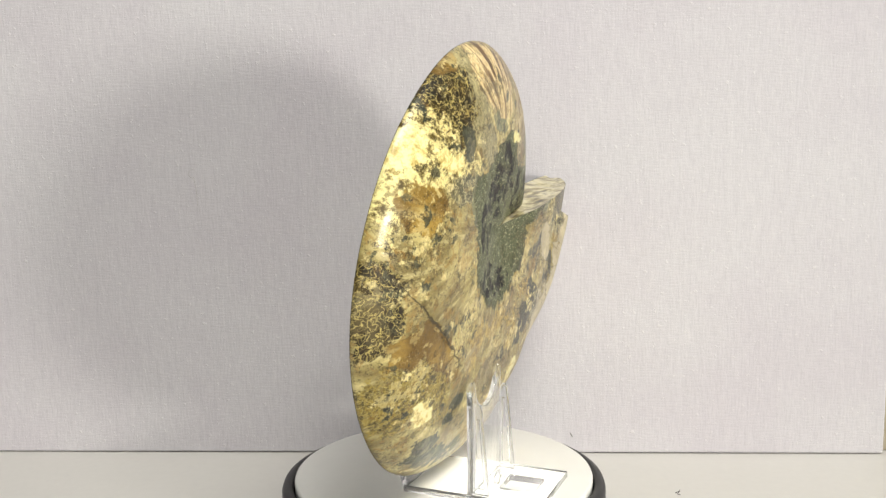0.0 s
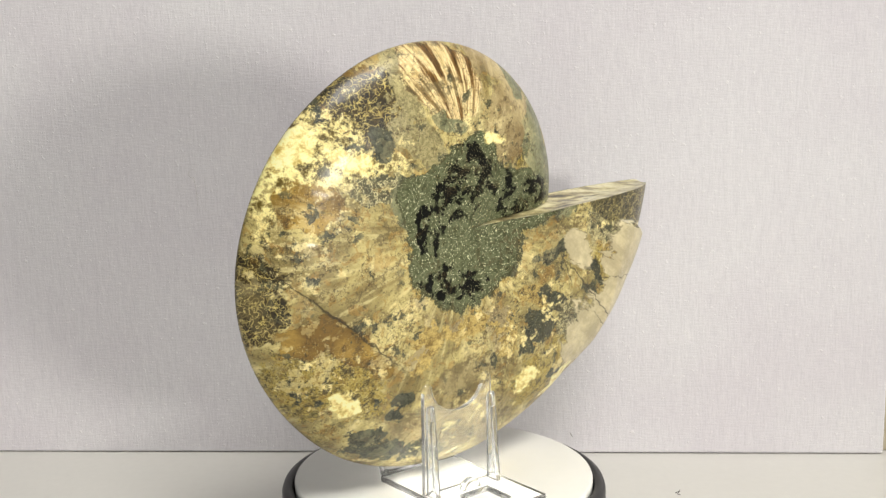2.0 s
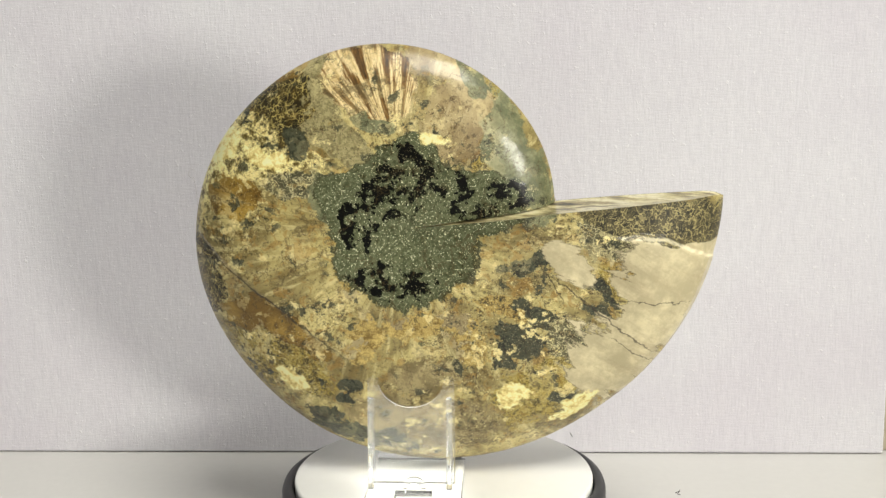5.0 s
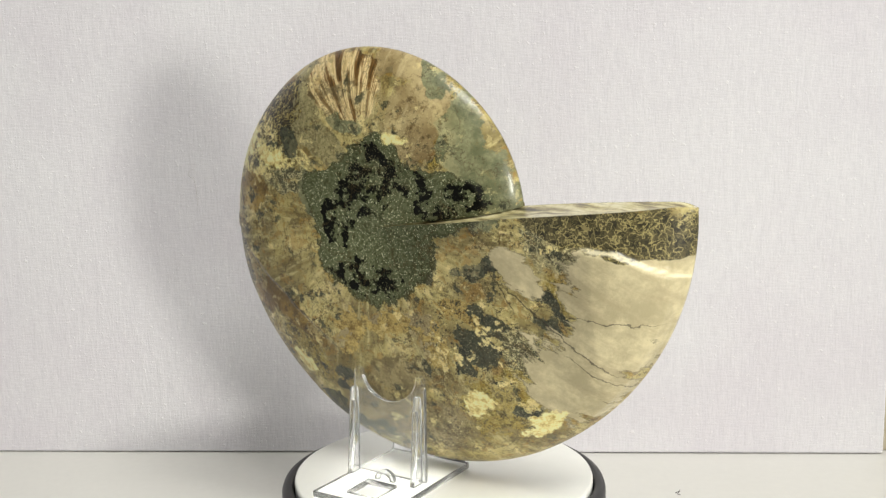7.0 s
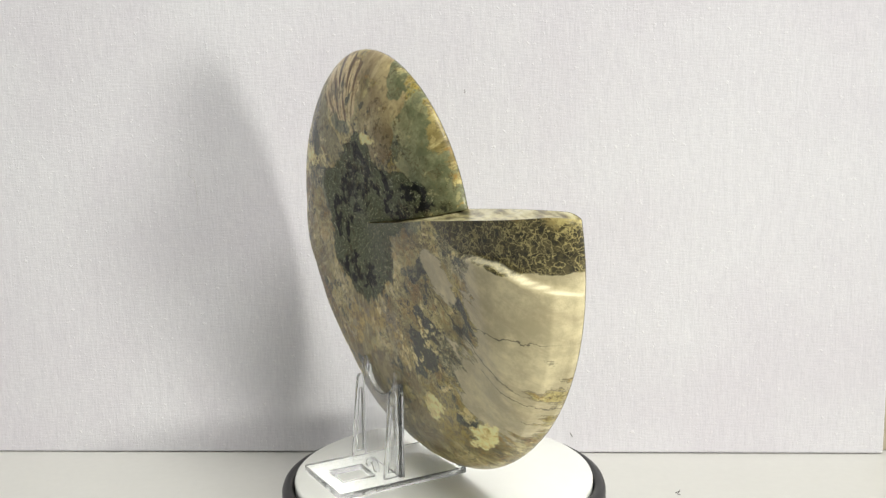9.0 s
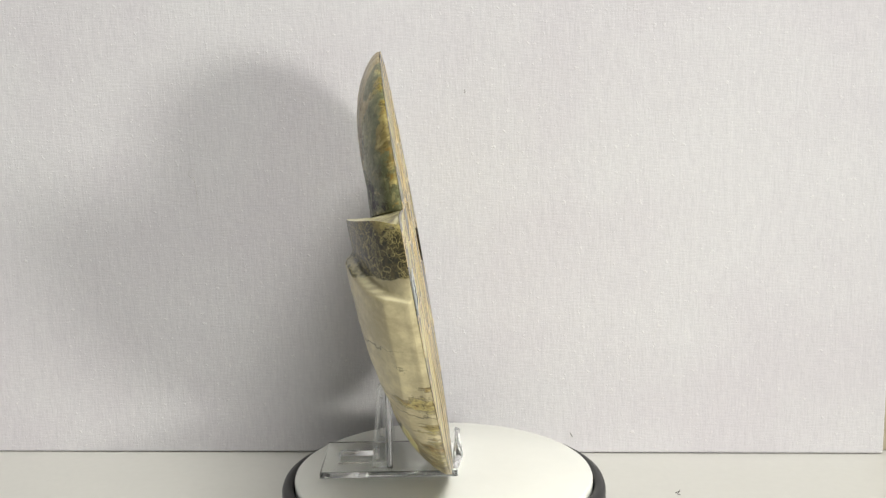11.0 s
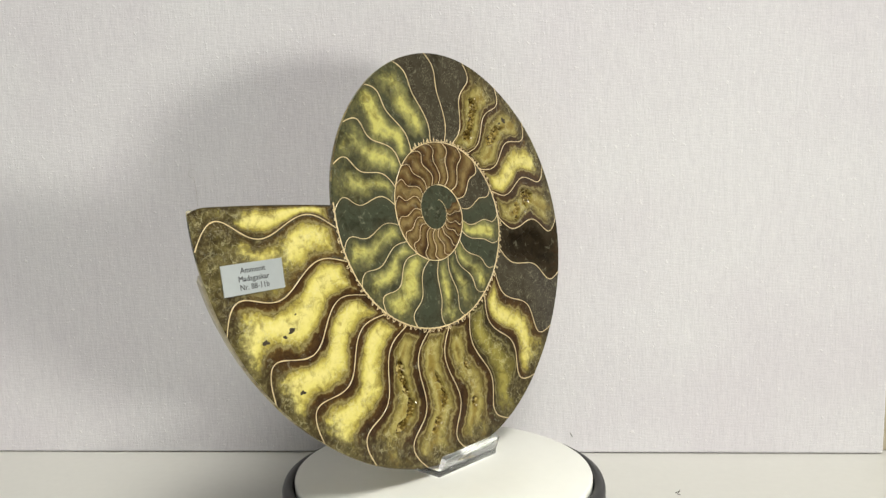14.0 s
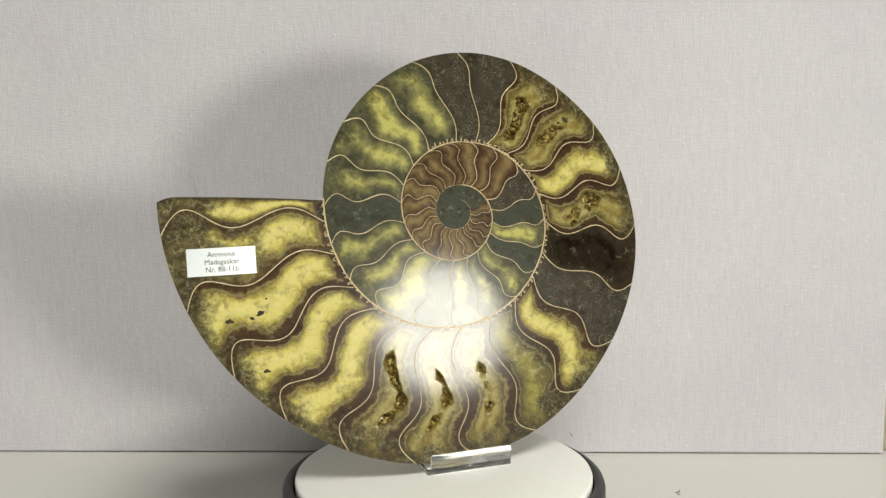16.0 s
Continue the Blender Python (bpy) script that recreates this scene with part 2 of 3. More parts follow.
    sand = m.mix(m.band(speck, 0.60, 0.68), two((0.24, 0.215, 0.12), (0.37, 0.33, 0.195), f=grit), (0.09, 0.08, 0.05))
    pearl = m.mix(m.band(med, 0.35, 0.7), (0.41, 0.365, 0.255), (0.58, 0.525, 0.38))
    pearl = m.mix(m.math("MULTIPLY", m.band(m.noise(m.stretch(co, (28, 240, 100), (0, 0, 0.6)), 1.0, 6.0, 0.62).outputs[0], 0.46, 0.70), 0.6), pearl, (0.38, 0.325, 0.225))
    blush = m.mix(m.band(cloud, 0.38, 0.62), (0.24, 0.185, 0.10), (0.40, 0.335, 0.205))
    blush = m.mix(m.math("MULTIPLY", m.band(streak, 0.52, 0.68), 0.5), blush, (0.52, 0.45, 0.30))
    suture_dark = m.mix(squig, two((0.022, 0.017, 0.006), (0.085, 0.060, 0.017)), (0.44, 0.37, 0.16))
    suture_mouth = m.mix(m.math("MULTIPLY", squig, 0.8), two((0.034, 0.030, 0.015), (0.13, 0.112, 0.058), f=fine), (0.42, 0.365, 0.19))
    suture_grey = m.mix(squig, two((0.09, 0.088, 0.055), (0.17, 0.155, 0.09)), (0.50, 0.46, 0.30))
    crust = m.mix(m.band(fine, 0.40, 0.56), (0.12, 0.088, 0.022), (0.76, 0.68, 0.38))
    amber = m.mix(m.band(cloud, 0.38, 0.62), (0.18, 0.115, 0.026), (0.36, 0.255, 0.075))
    amber = m.mix(m.math("MULTIPLY", m.band(streak, 0.52, 0.66), 0.5), amber, (0.50, 0.43, 0.24))
    gold = m.mix(m.band(fine, 0.38, 0.60), (0.075, 0.056, 0.015), (0.42, 0.335, 0.10))
    gold = m.mix(m.math("MULTIPLY", squig, 0.5), gold, (0.52, 0.45, 0.20))
    white = m.mix(m.band(fine, 0.35, 0.6), (0.42, 0.33, 0.12), (0.80, 0.72, 0.42))
    honey = m.mix(m.band(fine, 0.36, 0.64), (0.19, 0.130, 0.036), (0.58, 0.47, 0.21))
    honey = m.mix(m.band(shard, 0.70, 0.74), honey, (0.30, 0.25, 0.15))
    slate = two((0.028, 0.031, 0.020), (0.12, 0.125, 0.085), 0.42, 0.58, f=fine)
    green = two((0.15, 0.157, 0.095), (0.26, 0.262, 0.17))
    drab = two((0.19, 0.155, 0.08), (0.33, 0.28, 0.16))
    rays = m.add("ShaderNodeVectorMath", {0: co, 1: (-0.002, 0.034, 0)}, operation="SUBTRACT").outputs[0]
    rsep = m.add("ShaderNodeSeparateXYZ", {0: rays})
    ang = m.math("ARCTAN2", rsep.outputs[0], rsep.outputs[1])
    rvec = m.add("ShaderNodeCombineXYZ", {0: m.math("MULTIPLY", ang, 6.5), 1: m.math("MULTIPLY", m.add("ShaderNodeVectorMath", {0: rays}, operation="LENGTH").outputs["Value"], 22.0)}).outputs[0]
    fan = m.ramp(m.noise(rvec, 1.6, 5.0, 0.6).outputs[0], (0.36, (0.075, 0.045, 0.016)), (0.46, (0.23, 0.14, 0.052)), (0.53, (0.66, 0.56, 0.36)), (0.60, (0.50, 0.40, 0.22)), (0.68, (0.20, 0.12, 0.05)))

    edges = m.add("ShaderNodeSeparateColor", {0: m.noise(co, 125.0, 8.0, 0.66).outputs["Color"]})
    count = [0]

    def over(col, name, fill, soft=0.05, ragged=0.55, rim=0.0, jag=0.0):
        """Lay one kind of patch over the colour so far, with a ragged edge."""
        field = m.add("ShaderNodeAttribute", attribute_name=name).outputs["Fac"]
        count[0] += 1
        field = m.math("MULTIPLY_ADD", m.math("SUBTRACT", edges.outputs[count[0] % 3], 0.5), 2.6 * ragged, field)
        field = m.math("MULTIPLY_ADD", m.math("SUBTRACT", fine, 0.5), 1.8 * ragged, field)
        if jag:
            field = m.math("MULTIPLY_ADD", m.math("SUBTRACT", streak, 0.5), jag, field)
        out = m.mix(m.band(field, -soft, soft), col, fill)
        if rim:
            line = m.band(m.math("ABSOLUTE", m.math("SUBTRACT", field, 0.03)), 0.035, 0.008)
            out = m.mix(m.math("MULTIPLY", line, rim), out, (0.05, 0.036, 0.018))
        return out

    rough_zone = m.math("MULTIPLY_ADD", m.band(m.noise(co, 30.0, 4.0, 0.6).outputs[0], 0.46, 0.58), 0.65, 0.35)
    busy = m.add("ShaderNodeAttribute", attribute_name="busy").outputs["Fac"]
    rough_zone = m.math("MAXIMUM", rough_zone, m.math("MULTIPLY", m.band(busy, -0.1, 0.3), 1.25))
    col = tan
    col = over(col, "sand", sand, 0.05, 0.4)
    col = over(col, "drab", drab, 0.2)
    col = over(col, "gold", gold, 0.12, 0.8)
    col = over(col, "honey", honey, 0.12, 0.9)
    col = over(col, "frill_dark", suture_dark, 0.08, 0.7)
    col = over(col, "amber", amber, 0.05, 0.4, 0.5)
    col = over(col, "crust", crust, 0.10, 0.7)
    col = over(col, "blush", blush, 0.08, 0.4, 0.3, 0.8)
    col = over(col, "slate", slate, 0.04, 1.0, 0.0, 1.6)
    col = over(col, "frill_grey", suture_grey, 0.05, 0.5)
    col = over(col, "fan", fan, 0.04, 0.22, 0.5)
    col = over(col, "green", green, 0.06, 0.5)
    chip = m.add("ShaderNodeTexVoronoi", {"Vector": pos, "Scale": 70.0}, feature="DISTANCE_TO_EDGE").outputs[0]
    col = m.mix(m.math("MULTIPLY", m.band(chip, 0.05, 0.012), m.math("MULTIPLY", m.band(med, 0.46, 0.60), m.math("MULTIPLY", rough_zone, 0.7))), col, (0.055, 0.042, 0.022))
    col = m.mix(m.math("MULTIPLY", m.band(shard, 0.80, 0.83), m.math("MULTIPLY", rough_zone, 0.3)), col, (0.70, 0.62, 0.38))
    col = m.mix(m.math("MULTIPLY", m.band(m.math("MULTIPLY_ADD", rough_zone, 0.03, edges.outputs[0]), 0.61, 0.635), m.math("MULTIPLY", rough_zone, 0.9)), col, slate)
    col = m.mix(m.math("MULTIPLY", m.band(m.math("MULTIPLY_ADD", rough_zone, 0.03, edges.outputs[1]), 0.60, 0.64), m.math("MULTIPLY", rough_zone, 0.7)), col, (0.70, 0.62, 0.36))
    col = m.mix(m.math("MULTIPLY", m.band(edges.outputs[2], 0.60, 0.66), m.math("MULTIPLY", rough_zone, 0.35)), col, (0.30, 0.17, 0.035))
    col = over(col, "stone", stone, 0.02, 0.2, 0.5)
    col = over(col, "blot", blotty, 0.05, 0.5)
    # long cracks: centre, half length, half width, turn
    near = m.add("ShaderNodeVectorMath", {0: co, 1: m.add("ShaderNodeVectorMath", {0: vb, "Scale": 0.35}, operation="SCALE").outputs[0]}, operation="ADD").outputs[0]
    near = m.add("ShaderNodeVectorMath", {0: near, 1: (1, 1, 0)}, operation="MULTIPLY").outputs[0]
    for cx, cy, rx, ry, turn in [(-61, -34, 46, 0.55, -38), (84, -37, 30, 0.45, -41.6), (103, -33, 21, 0.35, -7), (-38, -46, 10, 0.25, 22), (64, -22, 14, 0.45, -60)]:
        mp = m.add("ShaderNodeMapping", {"Vector": near, "Location": (cx / 1000, cy / 1000, 0), "Rotation": (0, 0, radians(turn)), "Scale": (rx / 1000, ry / 1000, 1)}, vector_type="TEXTURE")
        ln = m.add("ShaderNodeVectorMath", {0: mp.outputs[0]}, operation="LENGTH").outputs["Value"]
        col = m.mix(m.math("MULTIPLY", m.band(ln, 1.2, 0.6), 0.75), col, (0.045, 0.033, 0.017))
    # hairline cracks and general mottling
    crack = m.add("ShaderNodeTexVoronoi", {"Vector": flat, "Scale": 26.0}, feature="DISTANCE_TO_EDGE").outputs[0]
    col = m.mix(m.math("MULTIPLY", m.band(crack, 0.012, 0.003), 0.55), col, (0.10, 0.075, 0.04))
    col = m.mix(m.math("MULTIPLY", m.band(fine, 0.5, 0.64), m.math("MULTIPLY", rough_zone, 0.8)), col, (0.42, 0.35, 0.24), "MULTIPLY")
    col = m.mix(m.math("MULTIPLY", m.band(grit, 0.60, 0.66), m.math("MULTIPLY", rough_zone, 0.6)), col, (0.03, 0.026, 0.016))
    col = m.mix(m.math("MULTIPLY", m.band(speck, 0.60, 0.66), m.math("MULTIPLY", m.band(rough_zone, 0.4, 1.0), 0.4)), col, (0.72, 0.66, 0.42))
    col = m.mix(m.math("MULTIPLY", m.band(m.noise(co, 380.0, 7.0, 0.75).outputs[0], 0.56, 0.61), m.math("MULTIPLY", rough_zone, 0.6)), col, (0.035, 0.028, 0.014))
    # the clean pearl layer and the frilled band at the mouth lie over the rest
    col = over(col, "pearl", pearl, 0.03, 0.22, 0.5, 1.5)
    col = over(col, "mouth", suture_mouth, 0.04, 0.2)
    col = over(col, "white", white, 0.16, 0.8)
    for cx, cy, rx, ry, turn in [(94, -45, 24, 0.35, -40), (112, -34, 17, 0.3, -8), (105, -60, 18, 0.25, -35)]:
        mp = m.add("ShaderNodeMapping", {"Vector": near, "Location": (cx / 1000, cy / 1000, 0), "Rotation": (0, 0, radians(turn)), "Scale": (rx / 1000, ry / 1000, 1)}, vector_type="TEXTURE")
        ln = m.add("ShaderNodeVectorMath", {0: mp.outputs[0]}, operation="LENGTH").outputs["Value"]
        col = m.mix(m.math("MULTIPLY", m.band(ln, 1.2, 0.7), 0.7), col, (0.06, 0.05, 0.035))
    # broken nacre edge: its own white, with the overhead light it catches painted in
    lit_ledge = m.add("ShaderNodeAttribute", attribute_name="lit_ledge").outputs["Fac"]
    col = m.mix(m.math("MULTIPLY", m.band(lit_ledge, 0.2, 0.8), 0.6), col, (0.76, 0.71, 0.56))
    col = m.add("ShaderNodeGamma", {0: col, 1: 1.3}).outputs[0]
    col = m.add("ShaderNodeVectorMath", {0: col, 1: (1.50, 1.5, 1.42)}, operation="MULTIPLY").outputs[0]
    col = m.add("ShaderNodeVectorMath", {0: col, 1: (0.85, 0.82, 0.72)}, operation="MINIMUM").outputs[0]
    stony = m.band(m.add("ShaderNodeAttribute", attribute_name="stone").outputs["Fac"], -0.05, 0.05)
    m.set(Base_Color=col, Roughness=m.ramp(fine, (0.3, 0.28), (0.7, 0.46)), Specular_IOR_Level=m.math("MULTIPLY_ADD", stony, -0.25, 0.38), Coat_Weight=m.math("MULTIPLY_ADD", stony, -0.2, 0.28), Coat_Roughness=m.ramp(med, (0.35, 0.12), (0.65, 0.22)))
    m.bump(m.math("ADD", m.math("ADD", fine, m.math("MULTIPLY", squig, m.math("MULTIPLY", rough_zone, 0.25))), m.math("MULTIPLY", crack, -0.3)), 0.34, 0.0006)
    return m.mat


def mat_aperture():
    m = Nodes("aperture_calcite")
    co = m.coords()
    n = m.noise(m.stretch(co, (45, 200, 200), (0, 0.25, 0)), 1.0, 5.0, 0.6).outputs[0]
    f = m.noise(co, 500.0, 4.0).outputs[0]
    col = m.ramp(n, (0.34, (0.05, 0.045, 0.03)), (0.44, (0.30, 0.25, 0.12)), (0.52, (0.62, 0.56, 0.30)), (0.62, (0.75, 0.70, 0.48)), (0.7, (0.30, 0.27, 0.16)))
    col = m.mix(m.math("MULTIPLY", m.band(f, 0.5, 0.7), 0.5), col, (0.6, 0.5, 0.35), "MULTIPLY")
    m.set(Base_Color=col, Roughness=0.32, Coat_Weight=0.4, Coat_Roughness=0.2)
    return m.mat


# ---- mesh helpers ----
def mesh_object(name, verts, faces, material, parent=None, label="", smooth=True, uvs=None):
    me = bpy.data.meshes.new(name)
    me.from_pydata([tuple(v) for v in verts], [], faces)
    if smooth:
        me.polygons.foreach_set("use_smooth", [True] * len(me.polygons))
    if uvs is not None:
        layer = me.uv_layers.new(name="UVMap")
        for lp in me.loops:
            layer.data[lp.index].uv = uvs[lp.vertex_index]
    me.materials.append(material)
    me.update()
    ob = new(name, me)
    if parent is not None:
        ob.parent = parent
    if label:
        tagged(ob, label)
    return ob


def part(name, bm, material, parent=None, label="", smooth=False):
    me = bpy.data.meshes.new(name)
    bmesh.ops.recalc_face_normals(bm, faces=bm.faces)
    bm.to_mesh(me)
    bm.free()
    if smooth:
        me.polygons.foreach_set("use_smooth", [True] * len(me.polygons))
    me.materials.append(material)
    ob = new(name, me)
    if parent is not None:
        ob.parent = parent
    if label:
        tagged(ob, label)
    return ob


def box(x0, x1, y0, y1, z0, z1, bevel=0.0):
    bm = bmesh.new()
    bmesh.ops.create_cube(bm, size=1.0)
    for v in bm.verts:
        v.co = ((x0 + x1) / 2 + v.co.x * (x1 - x0), (y0 + y1) / 2 + v.co.y * (y1 - y0), (z0 + z1) / 2 + v.co.z * (z1 - z0))
    if bevel:
        bmesh.ops.bevel(bm, geom=bm.edges[:], offset=bevel, segments=2, profile=0.5, affect="EDGES")
    return bm


def lathe(profile, steps=128):
    """A turned solid about z from (radius, height) pairs, closed at its ends."""
    bm = bmesh.new()
    rings = []
    for r, z in profile:
        rings.append([bm.verts.new((r * math.cos(2 * math.pi * i / steps), r * math.sin(2 * math.pi * i / steps), z)) for i in range(steps)])
    for a, b in zip(rings, rings[1:]):
        for i in range(steps):
            bm.faces.new((a[i], a[(i + 1) % steps], b[(i + 1) % steps], b[i]))
    bm.faces.new(rings[0][::-1])
    bm.faces.new(rings[-1])
    return bm


def prism(outline, t0, t1, put, bevel=0.0, holes=()):
    """A plate with this outline (pairs), its two faces at t0 and t1; put(x, y, t) gives the place."""
    cu = bpy.data.curves.new("plate", "CURVE")
    cu.dimensions, cu.fill_mode = "2D", "BOTH"
    cu.extrude, cu.bevel_depth, cu.bevel_resolution, cu.offset = (t1 - t0) / 2 - bevel, bevel, 1, -bevel
    for loop in (outline, *holes):
        sp = cu.splines.new("POLY")
        sp.points.add(len(loop) - 1)
        sp.use_cyclic_u = True
        for p, (x, y) in zip(sp.points, loop):
            p.co = (x, y, 0, 1)
    tmp = bpy.data.objects.new("tmp", cu)
    scene.collection.objects.link(tmp)
    bpy.context.view_layer.update()
    me = bpy.data.meshes.new_from_object(tmp.evaluated_get(bpy.context.evaluated_depsgraph_get()))
    bpy.data.objects.remove(tmp)
    bm = bmesh.new()
    bm.from_mesh(me)
    bpy.data.meshes.remove(me)
    bmesh.ops.remove_doubles(bm, verts=bm.verts, dist=0.01)
    for v in bm.verts:
        v.co = put(v.co.x, v.co.y, v.co.z + (t0 + t1) / 2)
    bmesh.ops.recalc_face_normals(bm, faces=bm.faces)
    return bm


# ---- the room, the table and the backdrop ----
part("wall_north", box(-2.05, 2.05, 0.70, 0.78, -0.75, 1.70), ROOM_PAINT)
part("wall_south", box(-2.05, 2.05, -2.58, -2.50, -0.75, 1.70), ROOM_PAINT)
part("wall_west", box(-2.13, -2.05, -2.58, 0.78, -0.75, 1.70), ROOM_PAINT)
part("wall_east", box(2.05, 2.13, -2.58, 0.78, -0.75, 1.70), ROOM_PAINT)
part("floor", box(-2.13, 2.13, -2.58, 0.78, -0.83, -0.75), ROOM_FLOOR)
part("ceiling", box(-2.13, 2.13, -2.58, 0.78, 1.70, 1.78), ROOM_PAINT)
for nm in ("wall_north", "wall_south", "wall_west", "wall_east", "floor", "ceiling"):
    tagged(bpy.data.objects[nm], "plain dull blue-grey painted wall of the room" if nm.startswith("wall") else "plain " + nm + " of the room", nm.split("_")[0], kind="structure")

WALL = pose(0, 0.1200, 0, 0, 0, -2.45)


def backdrop():
    top = tagged(new("backdrop"), "off-white wall panel covered in woven textile wallpaper", "backdrop", kind="structure")
    top.matrix_world = WALL
    part("panel", box(-0.75, 0.2695, 0.0, 0.012, 0.0005, 0.62, 0.0012), WALLPAPER, top)
    side = tagged(part("side_panel", box(0.2705, 0.40, 0.006, 0.022, 0.0005, 0.62, 0.001), BEIGE), "narrow beige board beside the papered wall", "panel", kind="structure")
    side.matrix_world = WALL


def table():
    top = tagged(new("table"), "plain white laminate table top under the turntable", "table")
    top.location = (0, -0.1, 0)
    part("tabletop", box(-0.8, 0.8, -0.32, 0.62, -0.028, 0.0, 0.002), TABLE_WHITE, top)
    for x in (-0.75, 0.75):
        for y in (-0.27, 0.57):
            part("leg", box(x - 0.02, x + 0.02, y - 0.02, y + 0.02, -0.75, -0.028, 0.002), TABLE_WHITE, top)


backdrop()
table()

# ---- the turntable ----
DISC_TOP = 0.036
TURN = 14.2347


def spin(t):
    return Matrix.Rotation(radians(-TURN * (t - 3.5)), 4, "Z")


def turntable():
    top = tagged(new("turntable"), "round display turntable, black base with white platter, on the table", "turntable")
    part("base", lathe([(0.060, 0.0005), (0.0765, 0.001), (0.0785, 0.004), (0.0785, 0.0305), (0.0778, 0.0325), (0.0760, 0.0334), (0.0736, 0.0334), (0.0732, 0.0282), (0.050, 0.0282)]), BLACK, top, "black plastic base", True)
    disc = part("platter", lathe([(0.050, 0.0286), (0.0712, 0.0286), (0.0722, 0.0296), (0.0724, 0.0346), (0.0720, 0.0356), (0.0712, DISC_TOP), (0.03, DISC_TOP)]), PLATTER_WHITE, top, "glossy white turning platter", True)
    return top, disc


# ---- the fossil: the coil's centre is the origin, u to the aperture, v up, w to the domed side ----
KNOTS = [(-30, 145), (0, 141.5), (17.5, 137), (46, 128.8), (77, 124), (109, 117), (132, 109.5), (168, 102), (205, 91), (222, 86), (263, 79.5), (308, 72), (353, 67), (396, 63), (443, 57), (529, 48.4), (613, 35.3), (726, 27.8), (810, 24), (897, 18.5), (972, 13.5), (1078, 11), (1438, 4.6), (1900, 1.6)]
_kp = np.array([k[0] for k in KNOTS], float)
_kr = np.log(np.array([k[1] for k in KNOTS], float))
_fine = np.linspace(-30, 1900, 3861)
_log = np.interp(_fine, _kp, _kr)
_ker = np.hanning(61) / np.hanning(61).sum()
_log = np.convolve(np.pad(_log, 30, mode="reflect", reflect_type="odd"), _ker, mode="valid")


def coil(p):
    """Radius (m) of the coil's outer wall p degrees back from the aperture."""
    return np.exp(np.interp(p, _fine, _log)) / 1000


def polar(p, r):
    a = np.radians(-np.asarray(p))
    return r * np.cos(a), r * np.sin(a)


END = 353.1


def bent(u, v, w):
    """The whole shell bows a little to its cut side towards the mouth."""
    return (u, v, w - 0.0011 * min(1.1, max(0.0, (u - 0.055) / 0.087)) ** 1.4)


def start_at(q):
    return -6.9 + 1.95 * np.clip((q - 0.47) / 0.53, 0, 1) + 0.9 * np.clip((q - 0.94) / 0.06, 0, 1) ** 2


def dome(p, q):
    """Height (m) of the domed side, p degrees back and q of the way out."""
    top = np.interp(p, [-7, 40, 150, 200, 250, 353], [21.6, 22.0, 21.5, 18.8, 16.6, 14.6])
    full = np.interp(p, [-7, 60, 150], [6.5, 6.0, 4.6])
    h = top * np.maximum(1 - q ** full, 0) ** 0.74
    mid = np.clip(1 - q / 0.34, 0, 1)
    mid = mid * mid * (3 - 2 * mid)
    return (h * (1 - mid) + 17.2 * mid + 1.2) / 1000


# where each kind of patch lies on the domed side: centre, half sizes (mm), turn (degrees)
SPOTS = {}
SPOTS["sand"] = [(-36, 55, 9, 21, 15), (-24, 38, 15, 7, -20), (-41, 73, 9, 6, 0)]
SPOTS["drab"] = [(5, -94, 40, 16, 0), (8, -70, 18, 10, 0)]
SPOTS["gold"] = [(60, -76, 24, 15, 35), (-56, -63, 23, 13, -32), (-76, -64, 16, 16, 40), (42, 60, 6, 16, 35), (36, 30, 7, 6, 0), (92, -22, 8, 9, 10)]
SPOTS["honey"] = [(-27, -20, 4, 15, 22), (10, -44, 23, 6, 0), (45, -34, 16, 6, -10), (27, -54, 9, 9, 0), (97, -20, 7, 9, 20), (-20, -50, 8, 10, 0)]
SPOTS["frill_dark"] = [(-93, -27, 10, 20, 12), (-60, 52, 22, 19, 35), (104, -4, 9, 10, 0)]
SPOTS["amber"] = [(-56, -44, 21, 6.5, -33), (-76, -41, 8, 8, 0), (-77, 15, 16, 11, 15), (-50, 69, 9, 5, 25), (-40, -57, 7, 5, -30)]
SPOTS["crust"] = [(-86, 32, 9, 13, -30), (-68, 31, 18, 8, -8), (-46, 29, 11, 4, 0), (-64, 39, 10, 6, 20), (-94, 14, 4, 14, 0), (-74, 46, 10, 6, 40)]
SPOTS["slate"] = [(-46, 37, 9, 8, 0), (56, -15, 14, 5, 10), (50, -50, 12, 8, -25), (21, -63, 6, 2.6, -40), (41, -60, 6, 4, 0), (72, -83, 6, 3.5, 0)]
SPOTS["slate"] += [(-26, -74, 6.5, 4, 0), (-28, -83, 7, 4, 10), (-42, -93, 8, 5, -10), (-32, -101, 15, 6.5, -15), (-10, -104, 12, 6, 0), (-75, -12, 5, 2, 25), (60, -38, 12, 5, -42), (82, -26, 15, 3, -36), (90, -42, 13, 2.5, -40)]
SPOTS["frill_grey"] = [(-49, 20, 11, 7, 0), (91, -3, 17, 13, -15), (72, -52, 10, 11, 20)]
SPOTS["fan"] = [(-12, 64, 20, 17, -12), (-22, 66, 13, 10, -40)]
SPOTS["green"] = [(46, 32, 9, 26, 14), (56, 18, 11, 16, 5), (30, 65, 13, 4, -42), (-13, 47, 9, 3, -10), (-34, 12, 7, 13, 15)]
SPOTS["stone"] = [(0, 0, 36, 36, 0), (26, 12, 26, 15, 0), (-20, 18, 20, 14, 10), (4, 32, 14, 11, 0)]
